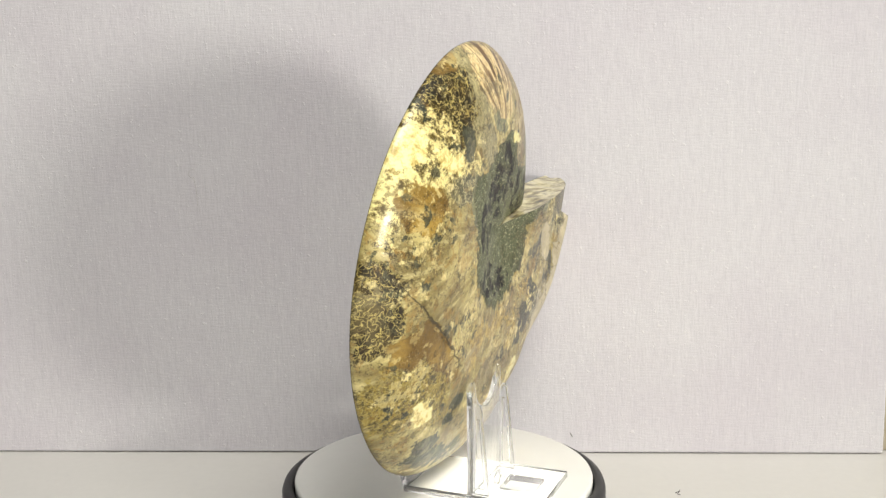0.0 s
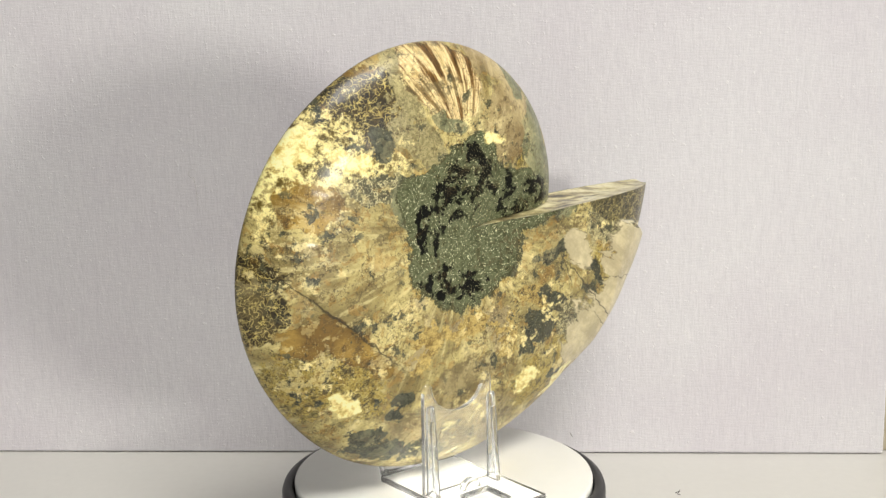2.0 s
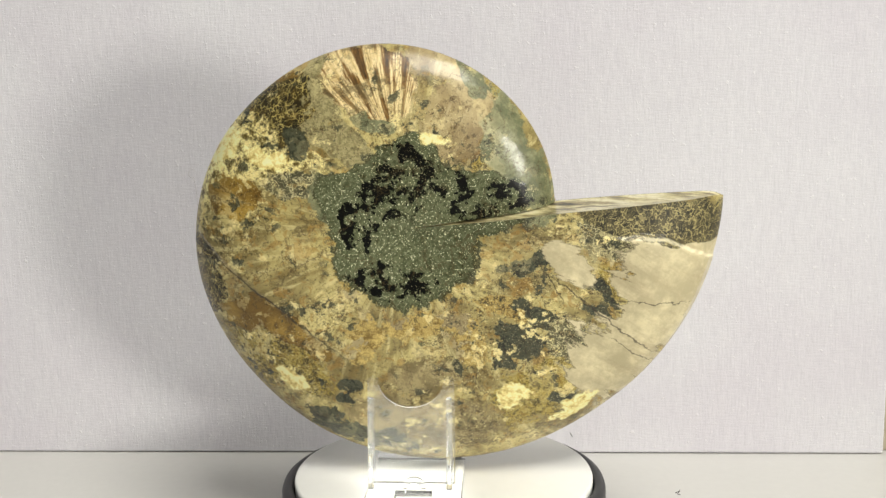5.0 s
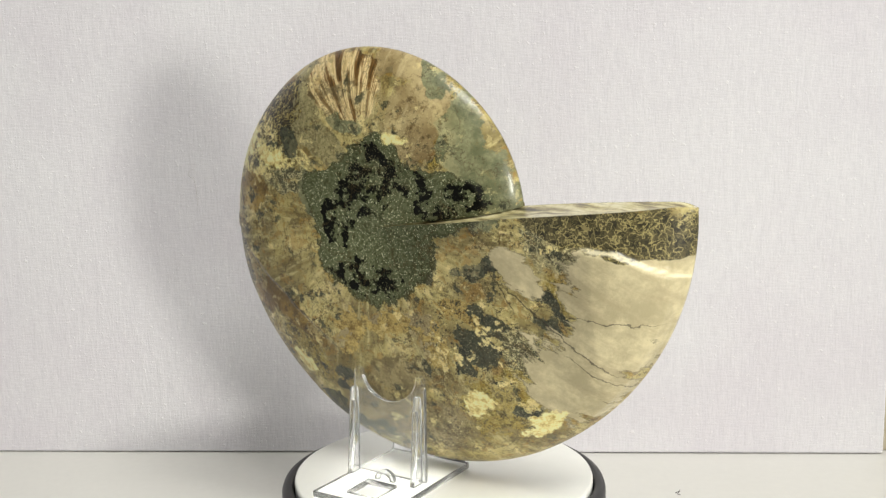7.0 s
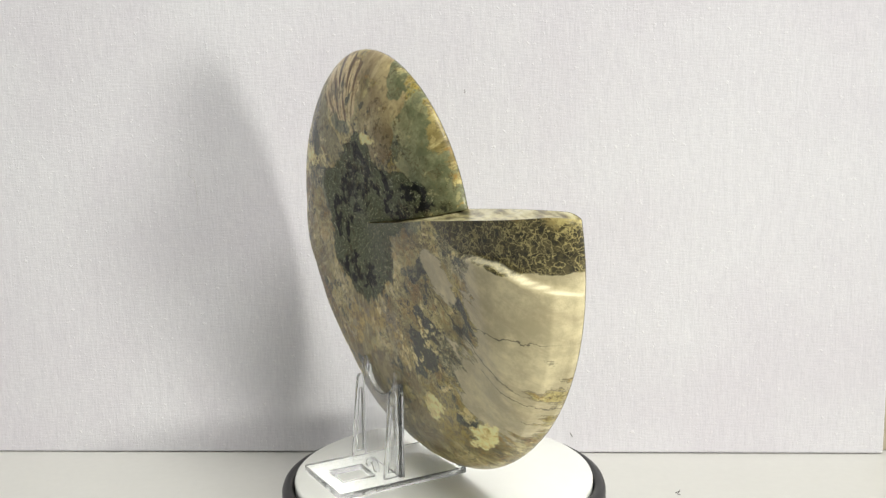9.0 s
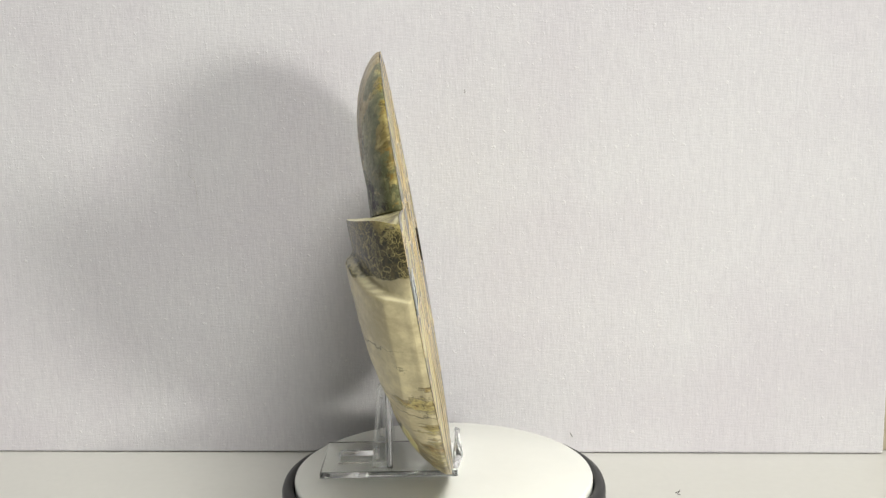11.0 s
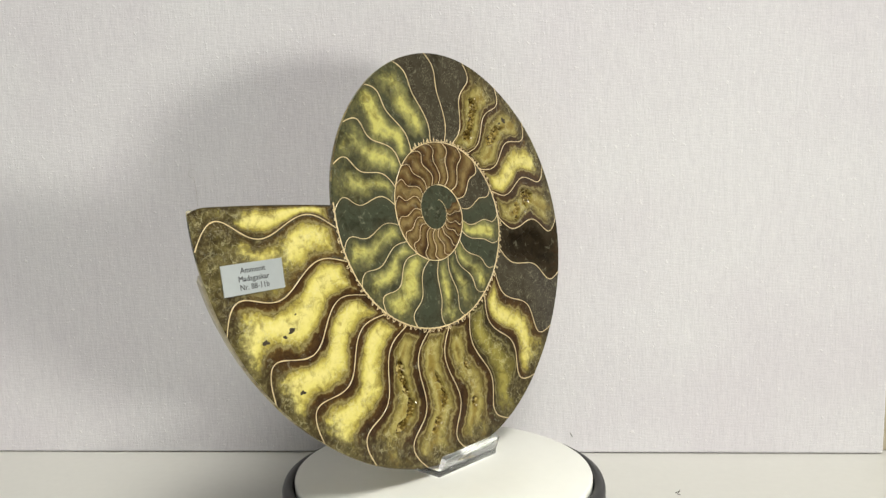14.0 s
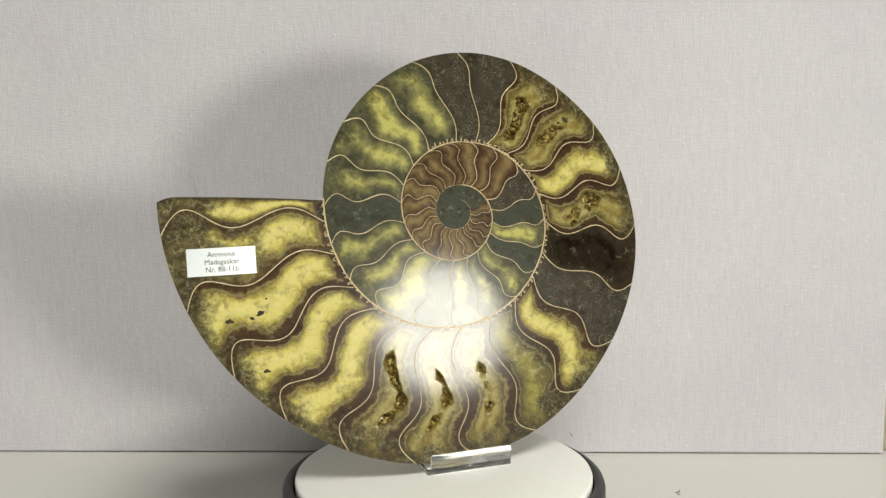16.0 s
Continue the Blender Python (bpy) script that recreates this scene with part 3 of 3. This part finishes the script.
SPOTS["blot"] = [(-2, 31, 9, 8, 0), (-8, 13, 16, 12, 30), (15, 21, 13, 9, -20), (36, 11, 17, 7, 5), (-21, 0, 7, 12, 0), (-3, -23, 21, 9, -8), (50, 15, 7, 6, 0)]
SPOTS["busy"] = [(52, -48, 34, 24, -32), (-62, -62, 30, 18, -32), (96, -8, 18, 16, 0), (-70, 48, 26, 20, 40)]
SPOTS["blush"] = [(25, 50, 15, 23, -25), (14, 72, 12, 8, -15)]
SPOTS["pearl"] = [(120, -24, 27, 33, -25), (99, -55, 21, 31, -38), (72, -17, 14, 7, -42)]
SPOTS["mouth"] = [(116, 4, 42, 10.5, -9)]
# the white at (12, 40) is a glossy highlight put into the colour
SPOTS["white"] = [(48, -79, 6.5, 5.5, -30), (76, -87, 12, 3.5, 33), (-55, -74, 6, 7, 20), (12, 40, 8, 3, -12), (-80, 35, 13, 5, 35), (-60, 31, 10, 3, -15)]


def patch_fields(me):
    """Store, point by point, how deep inside each kind of patch the shell lies."""
    n = len(me.vertices)
    co = np.empty(n * 3)
    me.vertices.foreach_get("co", co)
    co = co.reshape(-1, 3) * 1000
    sway = np.array([noise.noise_vector(Vector((x, y, 4.0)) * 0.055) for x, y, _ in co]) * 5.0
    sway += np.array([noise.noise_vector(Vector((x, y, 9.0)) * 0.16) for x, y, _ in co]) * 2.6
    p = co + sway
    for name, spots in SPOTS.items():
        best = np.full(n, -2.0)
        for cx, cy, rx, ry, turn in spots:
            a = radians(turn)
            dx, dy = p[:, 0] - cx, p[:, 1] - cy
            ex, ey = (dx * math.cos(a) + dy * math.sin(a)) / rx, (dy * math.cos(a) - dx * math.sin(a)) / ry
            best = np.maximum(best, 1 - np.hypot(ex, ey))
        layer = me.attributes.new(name, "FLOAT", "POINT")
        layer.data.foreach_set("value", best.astype(np.float32))


def back_shell(top, material):
    NP, NQ = 760, 110
    lit_ledge = []
    qs = np.concatenate([np.linspace(0.02, 0.86, 70), 1 - 0.14 * np.linspace(1, 0, 41)[1:] ** 1.8])[:NQ]
    verts, faces = [], []
    for i in range(NP + 1):
        for q in qs:
            s0 = float(start_at(q))
            p = s0 + (END - s0) * i / NP
            r = q * float(coil(p))
            u, v = polar(p, r)
            h = float(dome(p, q))
            edge = min(1, (1 - q) / 0.05)
            h += edge * (0.0007 * noise.fractal(Vector((u, v, 3.1)) * 30, 1.0, 2.1, 3) + 0.00006 * noise.noise(Vector((u, v, 0)) * 420))
            # the broken step of the shell layer across the lower flank
            d = (u + 0.0953) * 0.639 + (v + 0.0061) * 0.769 + 0.0016 * noise.noise(Vector((u, v, 1)) * 60)
            if -0.02 < u + 0.0953 < 0.075 and v < 0.0:
                h += edge * 0.0011 * min(1, max(0, d / 0.0012)) * min(1, max(0, (0.02 - d) / 0.02)) * min(1, max(0, (0.055 - u - 0.0953 + 0.02) / 0.02))
            # the pearl layer near the mouth stands above the layer that it has broken from
            step = 0.0
            if u > 0.085 and p < 80:
                line = -0.003 - 0.5 * max(0.0, u - 0.112) + 0.0012 * noise.noise(Vector((u, v, 5)) * 150)
                up = min(1, max(0, (line - v) / 0.0016)) * min(1, (u - 0.085) / 0.02) * min(1, max(0, (80 - p) / 40))
                step = max(0.0, 1 - abs(line - v - 0.0009) / 0.0011) * min(1, max(0, (u - 0.098) / 0.006)) * min(1, max(0, (80 - p) / 40))
                h += 0.0036 * up * min(1, max(0.25, (1 - q) / 0.03)) - 0.0008 * (1 - up) * min(1, (u - 0.085) / 0.02)
            lit_ledge.append(step)
            verts.append((u, v, h))
    n = len(qs)
    for i in range(NP):
        for j in range(n - 1):
            a = i * n + j
            faces.append((a, a + n, a + n + 1, a + 1))
    # rim down to the cut face
    base = len(verts)
    for i in range(NP + 1):
        x, y, z = verts[i * n + n - 1]
        verts.append((x, y, 0.0002))
    for i in range(NP):
        faces.append((i * n + n - 1, (i + 1) * n + n - 1, base + i + 1, base + i))
    # closing plug at the middle
    c = len(verts)
    verts.append((0, 0, 0.0184))
    raw, verts = verts, [bent(*v) for v in verts]
    for i in range(NP):
        faces.append((c, (i + 1) * n, i * n))
    ob = mesh_object("outer_shell", verts, faces, material, top, "weathered patchwork shell with dark stony middle")
    patch_fields(ob.data)
    lit_ledge += [0.0] * (len(verts) - len(lit_ledge))
    ob.data.attributes.new("lit_ledge", "FLOAT", "POINT").data.foreach_set("value", lit_ledge)
    return ob, raw, qs, n


def aperture(top, shell_verts, qs, n, material):
    """The broken mouth: from the last edge of the flank down to the earlier coil and the cut face."""
    verts, faces = [], []
    M = 10
    for j in range(n):
        x, y, z = shell_verts[j]
        r = math.hypot(x, y)
        q1 = r / float(coil(END))
        low = float(dome(END, q1)) - 0.002 if q1 < 0.97 else 0.0002
        for k in range(M + 1):
            f = k / M
            wob = 0.0009 * noise.noise(Vector((x, z * (1 - f) + low * f, 2)) * 90) * math.sin(math.pi * f)
            verts.append(bent(x, y + wob - 0.0012 * math.sin(math.pi * f), z * (1 - f) + low * f))
    for j in range(n - 1):
        for k in range(M):
            a = j * (M + 1) + k
            faces.append((a, a + 1, a + M + 2, a + M + 1))
    return mesh_object("aperture", verts, faces, material, top, "cream and dark streaked broken mouth")


WAVES = (1.0, 0.25, 0.81, -0.14, 0.09)
# chamber walls: degrees back at the inner end, at the outer end, swing
SEPTA = [(2.2, 2.0, -3.8), (15.9, 16.7, -3.5), (32.5, 32.2, -4.7), (45.6, 45.8, -4.3), (59.3, 60.7, -3.6), (74.4, 76.2, -3.9), (88.5, 91.5, -3.6),
         (105.8, 107.1, -3.2), (122.1, 122.9, -4.2), (138.7, 139.0, -4.0), (153.2, 156.1, -2.8), (171.9, 173.5, -3.8), (189.6, 191.4, -3.7), (207.2, 208.6, -3.8),
         (224.6, 226.7, -3.3), (241.7, 245.5, -3.2), (250.1, 266.0, -1.7), (266.8, 283.5, -1.9), (292.5, 301.5, -2.3), (312.0, 320.5, -3.6), (332.8, 337.5, -3.3),
         (349.6, 355.6, -4.0), (369.4, 371.3, -3.4), (388.3, 388.2, -3.0), (407.6, 406.0, -5.0), (426.9, 426.3, -3.5), (442.0, 445.7, -1.7),
         (459.6, 461.8, -2.3), (475.5, 483.3, -3.2), (492.5, 501.6, -3.0), (506, 518, -2.0)]
SEPTA += [(522, 534, -3), (541, 552, -3), (558, 575, -4), (577, 596, -4)]
SEPTA += [(596 + 19.5 * k, 614 + 19.2 * k, -4 - (k % 3)) for k in range(20)]
SEPTA += [(990 + 24 * k, 1000 + 24 * k, -4) for k in range(14)]
# filling of the chamber that follows each wall, and its hollow: from, to (share of the way out), width, depth (mm)
KINDS = ("capped yellow yellow yellow amber amber amber olive yellow mud dark amber yellow amber amber mud mud olive yellow olive "
         "slate slate olive pale pale slate pale pale pale slate pale slate mud rust rust").split()
HOLLOWS = {4: (0.22, 0.78, 0.20, 4.0), 5: (0.30, 0.80, 0.15, 3.5), 6: (0.28, 0.72, 0.13, 3.5), 10: (0.12, 0.80, 0.62, 5.0), 11: (0.22, 0.70, 0.26, 3.0),
           13: (0.30, 0.72, 0.20, 3.0), 14: (0.12, 0.72, 0.22, 4.5)}
KINDS[17], KINDS[18], KINDS[19], KINDS[20], KINDS[22] = "pale", "pale", "pale", "pale", "pale"
# the open hollow was never polished: the same dark fill, matte
FILL["matte"] = FILL["dark"].copy()
FILL["matte"].name = "unpolished_dark_fill"
_pit = FILL["matte"].node_tree.nodes["Principled BSDF"].inputs
_pit["Coat Weight"].default_value, _pit["Roughness"].default_value, _pit["Specular IOR Level"].default_value = 0.0, 0.75, 0.1
KINDS[10] = "matte"


def septum_at(wall, s):
    a, b, amp = wall
    return a + (b - a) * s + amp * sum(c * math.sin((j + 1) * math.pi * s) for j, c in enumerate(WAVES))


def face_point(p, s):
    r0, r1 = float(coil(p + 360)), float(coil(p))
    return polar(p, r0 + (r1 - r0) * s)


def mouth_at(s):
    """The straight broken edge before the first chamber wall."""
    return -6.9 + 1.95 * s + 0.9 * max(0.0, (s - 0.89) / 0.11) ** 2


def chamber(top, first, second, kind, hollow, seed):
    big = second[0] < 372
    na, ns = (26, 70) if hollow else ((12, 40) if big else (7, 20))
    verts, uvs, faces = [], [], []
    for i in range(na + 1):
        for j in range(ns + 1):
            a, s = i / na, j / ns
            p0 = septum_at(first, s) if first else mouth_at(s)
            p = p0 * (1 - a) + septum_at(second, s) * a
            u, v = face_point(p, s)
            w = 0.0
            if hollow:
                lo, hi, wide, deep = hollow
                edge = wide * (0.55 + (0.9 if wide < 0.5 else 0.3) * noise.noise(Vector((u * 160, v * 160, seed))) + 0.3 * noise.noise(Vector((u * 500, v * 500, seed))))
                ends = min(1, max(0, (s - lo) / 0.08)) * min(1, max(0, (hi - s) / 0.08))
                mid = 0.5 + 0.10 * math.sin(s * 9 + seed)
                t = min(1, max(0, (edge * ends - abs(a - mid)) / (0.06 if wide < 0.5 else 0.16) + 0.1)) if ends > 0 else 0
                if 0 < i < na and 0 < j < ns:
                    w = deep / 1000 * t * (0.8 + (0.5 if wide < 0.5 else 0.0) * noise.noise(Vector((u * 700, v * 700, seed + 3))))
            verts.append(bent(u, v, max(0.0, w)))
            uvs.append((a, s))
    for i in range(na):
        for j in range(ns):
            k = i * (ns + 1) + j
            faces.append((k, k + 1, k + ns + 2, k + ns + 1))
    return mesh_object("chamber", verts, faces, FILL[kind], top, "", not hollow or hollow[2] > 0.5, uvs)


def ribbon(name, pts, widths, top, label="", proud=0.00018):
    """A thin shell wall that stands a little proud of the polished cut."""
    verts, faces = [], []
    for i, (x, y) in enumerate(pts):
        x0, y0 = pts[max(i - 1, 0)]
        x1, y1 = pts[min(i + 1, len(pts) - 1)]
        dx, dy = x1 - x0, y1 - y0
        k = math.hypot(dx, dy) or 1
        nx, ny = -dy / k * widths[i] / 2, dx / k * widths[i] / 2
        verts += [bent(x + nx, y + ny, 0.0001), bent(x + nx * 0.6, y + ny * 0.6, -proud), bent(x - nx * 0.6, y - ny * 0.6, -proud), bent(x - nx, y - ny, 0.0001)]
    for i in range(len(pts) - 1):
        for j in range(3):
            a = i * 4 + j
            faces.append((a, a + 4, a + 5, a + 1))
    return mesh_object(name, verts, faces, CREAM, top, label)


def ammonite():
    top = tagged(new("ammonite"), "halved ammonite fossil, polished chambered face, leaning on a clear stand", "fossil")
    _, sv, qs, n = back_shell(top, mat_back())
    aperture(top, sv, qs, n, mat_aperture())
    rng = random.Random(4)
    # chambers
    prev = None
    for i, wall in enumerate(SEPTA):
        kind = "capped" if i == 0 else (KINDS[i - 1] if i - 1 < len(KINDS) else ("rust" if wall[0] < 915 else "slate"))
        chamber(top, prev, wall, kind, HOLLOWS.get(i - 1), i * 1.7)
        prev = wall
    # innermost coil
    ring = [bent(*polar(p, 0.0075), 0.0002) for p in range(0, 360, 10)]
    mesh_object("innermost_coil", [(0, 0, 0.0002)] + ring, [(0, k + 1, (k + 1) % 36 + 1) for k in range(36)], FILL["slate"], top, "", True, [(0.5, 0.5)] * 37)
    # chamber walls
    for i, wall in enumerate(SEPTA):
        if wall[0] > 905:
            continue  # the stony core shows none
        wide = 0.00060 if wall[0] < 345 else (0.00046 if wall[0] < 600 else 0.00032 if wall[0] < 960 else 0.00008)
        k = 48 if wall[0] < 345 else 20
        pts = [face_point(septum_at(wall, 0.01 + 0.99 * j / k), 0.01 + 0.99 * j / k) for j in range(k + 1)]
        ribbon("septum", pts, [wide * (0.9 + 0.45 * noise.noise(Vector((j * 0.35, i * 3.3, 0)))) for j in range(k + 1)], top)
    # outer wall of the inner coils, with its frilled edge
    ps = np.arange(352.0, 1330.0, 1.5)
    pts = [polar(p, float(coil(p)) + 0.00012 * math.sin(p * 1.9)) for p in ps]
    ribbon("coil_wall", pts, [(0.0008 if p < 600 else 0.0006 if p < 975 else 0.00014) * (1 + 0.5 * noise.noise(Vector((p * 0.11, 0, 0)))) for p in ps], top, "cream frilled wall between the coils")
    for k in range(96):
        p = 356 + k * 3.1 + rng.uniform(-1.2, 1.2)
        r = float(coil(p)) + 0.0003
        high, half = rng.uniform(0.0004, 0.0021), rng.uniform(0.3, 0.8)
        lean = rng.uniform(-0.5, 0.5)
        pts = []
        for j in range(8):
            a = math.pi * j / 7
            pts.append(polar(p + math.cos(a) * half + lean * math.sin(a), r + math.sin(a) * high))
        ribbon("frill", pts, [rng.uniform(0.00022, 0.0005) for _ in pts], top)
    return top


def pits(top):
    """Small dark holes in the polished cut, drawn as flat discs with their shade in the colour."""
    rng = random.Random(9)
    for u, v, r in [(113.2, -45, 1.9), (99, -42.5, 2.0), (103, -44.5, 1.2), (98, -69, 1.6), (-62.6, 44.6, 2.2), (5, -56.5, 1.0), (-59, 43, 1.0), (96, -36, 0.7)]:
        ring = []
        for k in range(10):
            a = k * math.pi / 5
            d = r / 1000 * rng.uniform(0.45, 1.1)
            ring.append(bent(u / 1000 + 1.3 * d * math.cos(a), v / 1000 + 0.8 * d * math.sin(a), -0.00004))
        mesh_object("pit", [bent(u / 1000, v / 1000, -0.00003)] + ring, [(0, k + 1, (k + 1) % 10 + 1) for k in range(10)], PIT_SHADE, top)


def label_card(top):
    """Printed label stuck to the cut face near the mouth."""
    slab = box(0.0997, 0.1303, -0.0240, -0.0115, -0.00045, -0.00010)
    for v in slab.verts:
        v.co = bent(*v.co)
    card = part("label", slab, PAPER, top, "glossy silver-white printed label")
    for i, words in enumerate(("Ammonit", "Madagaskar", "Nr. 88-11b")):
        cu = bpy.data.curves.new("lettering", "FONT")
        cu.resolution_u, cu.body, cu.size, cu.align_x, cu.align_y, cu.extrude = 2, words, 0.0033, "CENTER", "CENTER", 0.00003
        tmp = bpy.data.objects.new("lettering_tmp", cu)
        scene.collection.objects.link(tmp)
        bpy.context.view_layer.update()
        me = bpy.data.meshes.new_from_object(tmp.evaluated_get(bpy.context.evaluated_depsgraph_get()))
        bpy.data.objects.remove(tmp)
        me.materials.clear()
        me.materials.append(INK)
        ob = new("lettering", me)
        ob.parent = card
        ob.matrix_local = pose(0.115, -0.0145 - 0.0034 * i, -0.00121, 0, 180 + 0.874, 0)
        tagged(ob, "black printed lettering")


# ---- the stand: x along the fossil, y to its cut face, z up from the platter, about the turning axis ----
def stand():
    top = tagged(new("display_stand"), "clear acrylic easel stand with scooped back plate on the platter", "stand")
    mm = 0.001
    flat = lambda x, y, t: (x * mm, y * mm, t * mm)
    upright = lambda x, z, t: (x * mm, t * mm, z * mm)
    rib = lambda y, z, t: (t * mm, y * mm, z * mm)
    part("base_plate", prism([(-33, -59.5), (10.5, -59.5), (10.5, 6.5), (-33, 6.5)], 0.2, 3.3, flat, 0.35, [[(-19.5, -52), (-3.2, -52), (-3.2, -35.5), (-19.5, -35.5)]]), ACRYLIC, top)
    # scooped plate
    out = [(-33, 3.4), (7, 3.4), (7, 50)]
    out += [(4.2 + 2.8 * math.cos(a), 51.5 + 2.8 * math.sin(a)) for a in np.linspace(0.2, 2.6, 7)]
    out += [(-13 + 15.2 * math.cos(a), 53.2 + 13.6 * math.sin(a)) for a in np.linspace(-0.12, -math.pi + 0.12, 22)]
    out += [(-30.2 + 2.8 * math.cos(a), 51.5 + 2.8 * math.sin(a)) for a in np.linspace(0.54, 2.94, 7)]
    part("back_plate", prism(out, -27.6, -24.8, upright, 0.5), ACRYLIC, top)
    for x in (-32.4, 3.4):
        o = [(-27.7, 3.4), (-34.8, 3.4), (-31.4, 43)] + [(-29.6 + 1.6 * math.cos(a), 43.4 + 1.8 * math.sin(a)) for a in np.linspace(math.pi - 0.2, 0.4, 6)] + [(-27.7, 42)]
        hole = [(-28.9, 6.0), (-32.6, 6.0), (-30.3, 38.0), (-28.9, 38.0)]
        part("rib", prism(o, x, x + 2.6, rib, 0.3, [hole]), ACRYLIC, top)
    part("front_lip", prism([(4.0, 3.4), (7.0, 3.4), (9.2, 9.6), (6.6, 10.2)], -33, 8.6, rib, 0.35), ACRYLIC, top)
    arch = [(-11.4 + 5.4 * math.cos(a), 3.4 + 5.2 * math.sin(a)) for a in np.linspace(0, math.pi, 14)]
    arch += [(-11.4 + 3.2 * math.cos(a), 3.4 + 3.0 * math.sin(a)) for a in np.linspace(math.pi, 0, 12)]
    part("tab", prism(arch, -34.2, -31.8, upright, 0.0), ACRYLIC, top)
    return top


# ---- lint on the wallpaper and the table ----
def fibre(pts, r, m, label):
    cu = bpy.data.curves.new("lint_fibre", "CURVE")
    cu.dimensions, cu.bevel_depth, cu.bevel_resolution = "3D", r, 1
    sp = cu.splines.new("POLY")
    sp.points.add(len(pts) - 1)
    for p, c in zip(sp.points, pts):
        p.co = (*c, 1)
    tmp = bpy.data.objects.new("tmp", cu)
    scene.collection.objects.link(tmp)
    bpy.context.view_layer.update()
    me = bpy.data.meshes.new_from_object(tmp.evaluated_get(bpy.context.evaluated_depsgraph_get()))
    bpy.data.objects.remove(tmp)
    me.materials.clear()
    me.materials.append(LINT if "pale" in label else HAIR)
    ob = tagged(new("lint_fibre", me), label, "lint", "lint")
    ob.matrix_world = m


fibre([(-0.1500 + 0.0022 * math.cos(a), -0.0002, 0.1755 + 0.0026 * math.sin(a)) for a in np.linspace(0.3, 5.2, 14)]
      + [(-0.1492 + 0.0035 * f - 0.002 * f * f, -0.0002, 0.1730 - 0.017 * f) for f in np.linspace(0, 1, 10)], 0.00012, WALL, "fine pale curled hair stuck on the wallpaper")
fibre([(0.0150, -0.0002, 0.2235), (0.0152, -0.0002, 0.2225), (0.0150, -0.0002, 0.2215)], 0.0002, WALL, "tiny dark speck of lint on the wallpaper")
fibre([(0.0785, -0.0003, 0.0135), (0.0792, -0.0003, 0.0122), (0.0800, -0.0003, 0.0110)], 0.0002, WALL, "tiny dark speck of lint low on the wallpaper")
fibre([(0.1280, 0.053, 0.0002), (0.1300, 0.0525, 0.0012), (0.1302, 0.052, 0.0022), (0.1284, 0.0505, 0.0004), (0.1300, 0.0500, 0.0003)], 0.00022, Matrix(), "tiny curled dark fibre lying on the table")

TABLE, PLATTER = turntable()
FOSSIL = ammonite()
label_card(FOSSIL)
pits(FOSSIL)
STAND = stand()
for piece in STAND.children:
    piece.visible_shadow = False

U = Vector((0.95292, 0.30322, 0.0))
V = Vector((0.04886, -0.15354, 0.98693))
W = U.cross(V)
FOSSIL_REST = Matrix(((U.x, V.x, W.x, -0.00873), (U.y, V.y, W.y, -0.01874), (U.z, V.z, W.z, 0.16118), (0, 0, 0, 1)))
STAND_REST = Matrix(((U.x, -U.y, 0, 0), (U.y, U.x, 0, 0), (0, 0, 1, DISC_TOP), (0, 0, 0, 1)))


def motions():
    times = [k * 0.5 for k in range(33)]
    walk(FOSSIL, [(t, spin(t) @ FOSSIL_REST) for t in times])
    walk(STAND, [(t, spin(t) @ STAND_REST) for t in times])
    walk(PLATTER, [(t, spin(t)) for t in times])


motions()
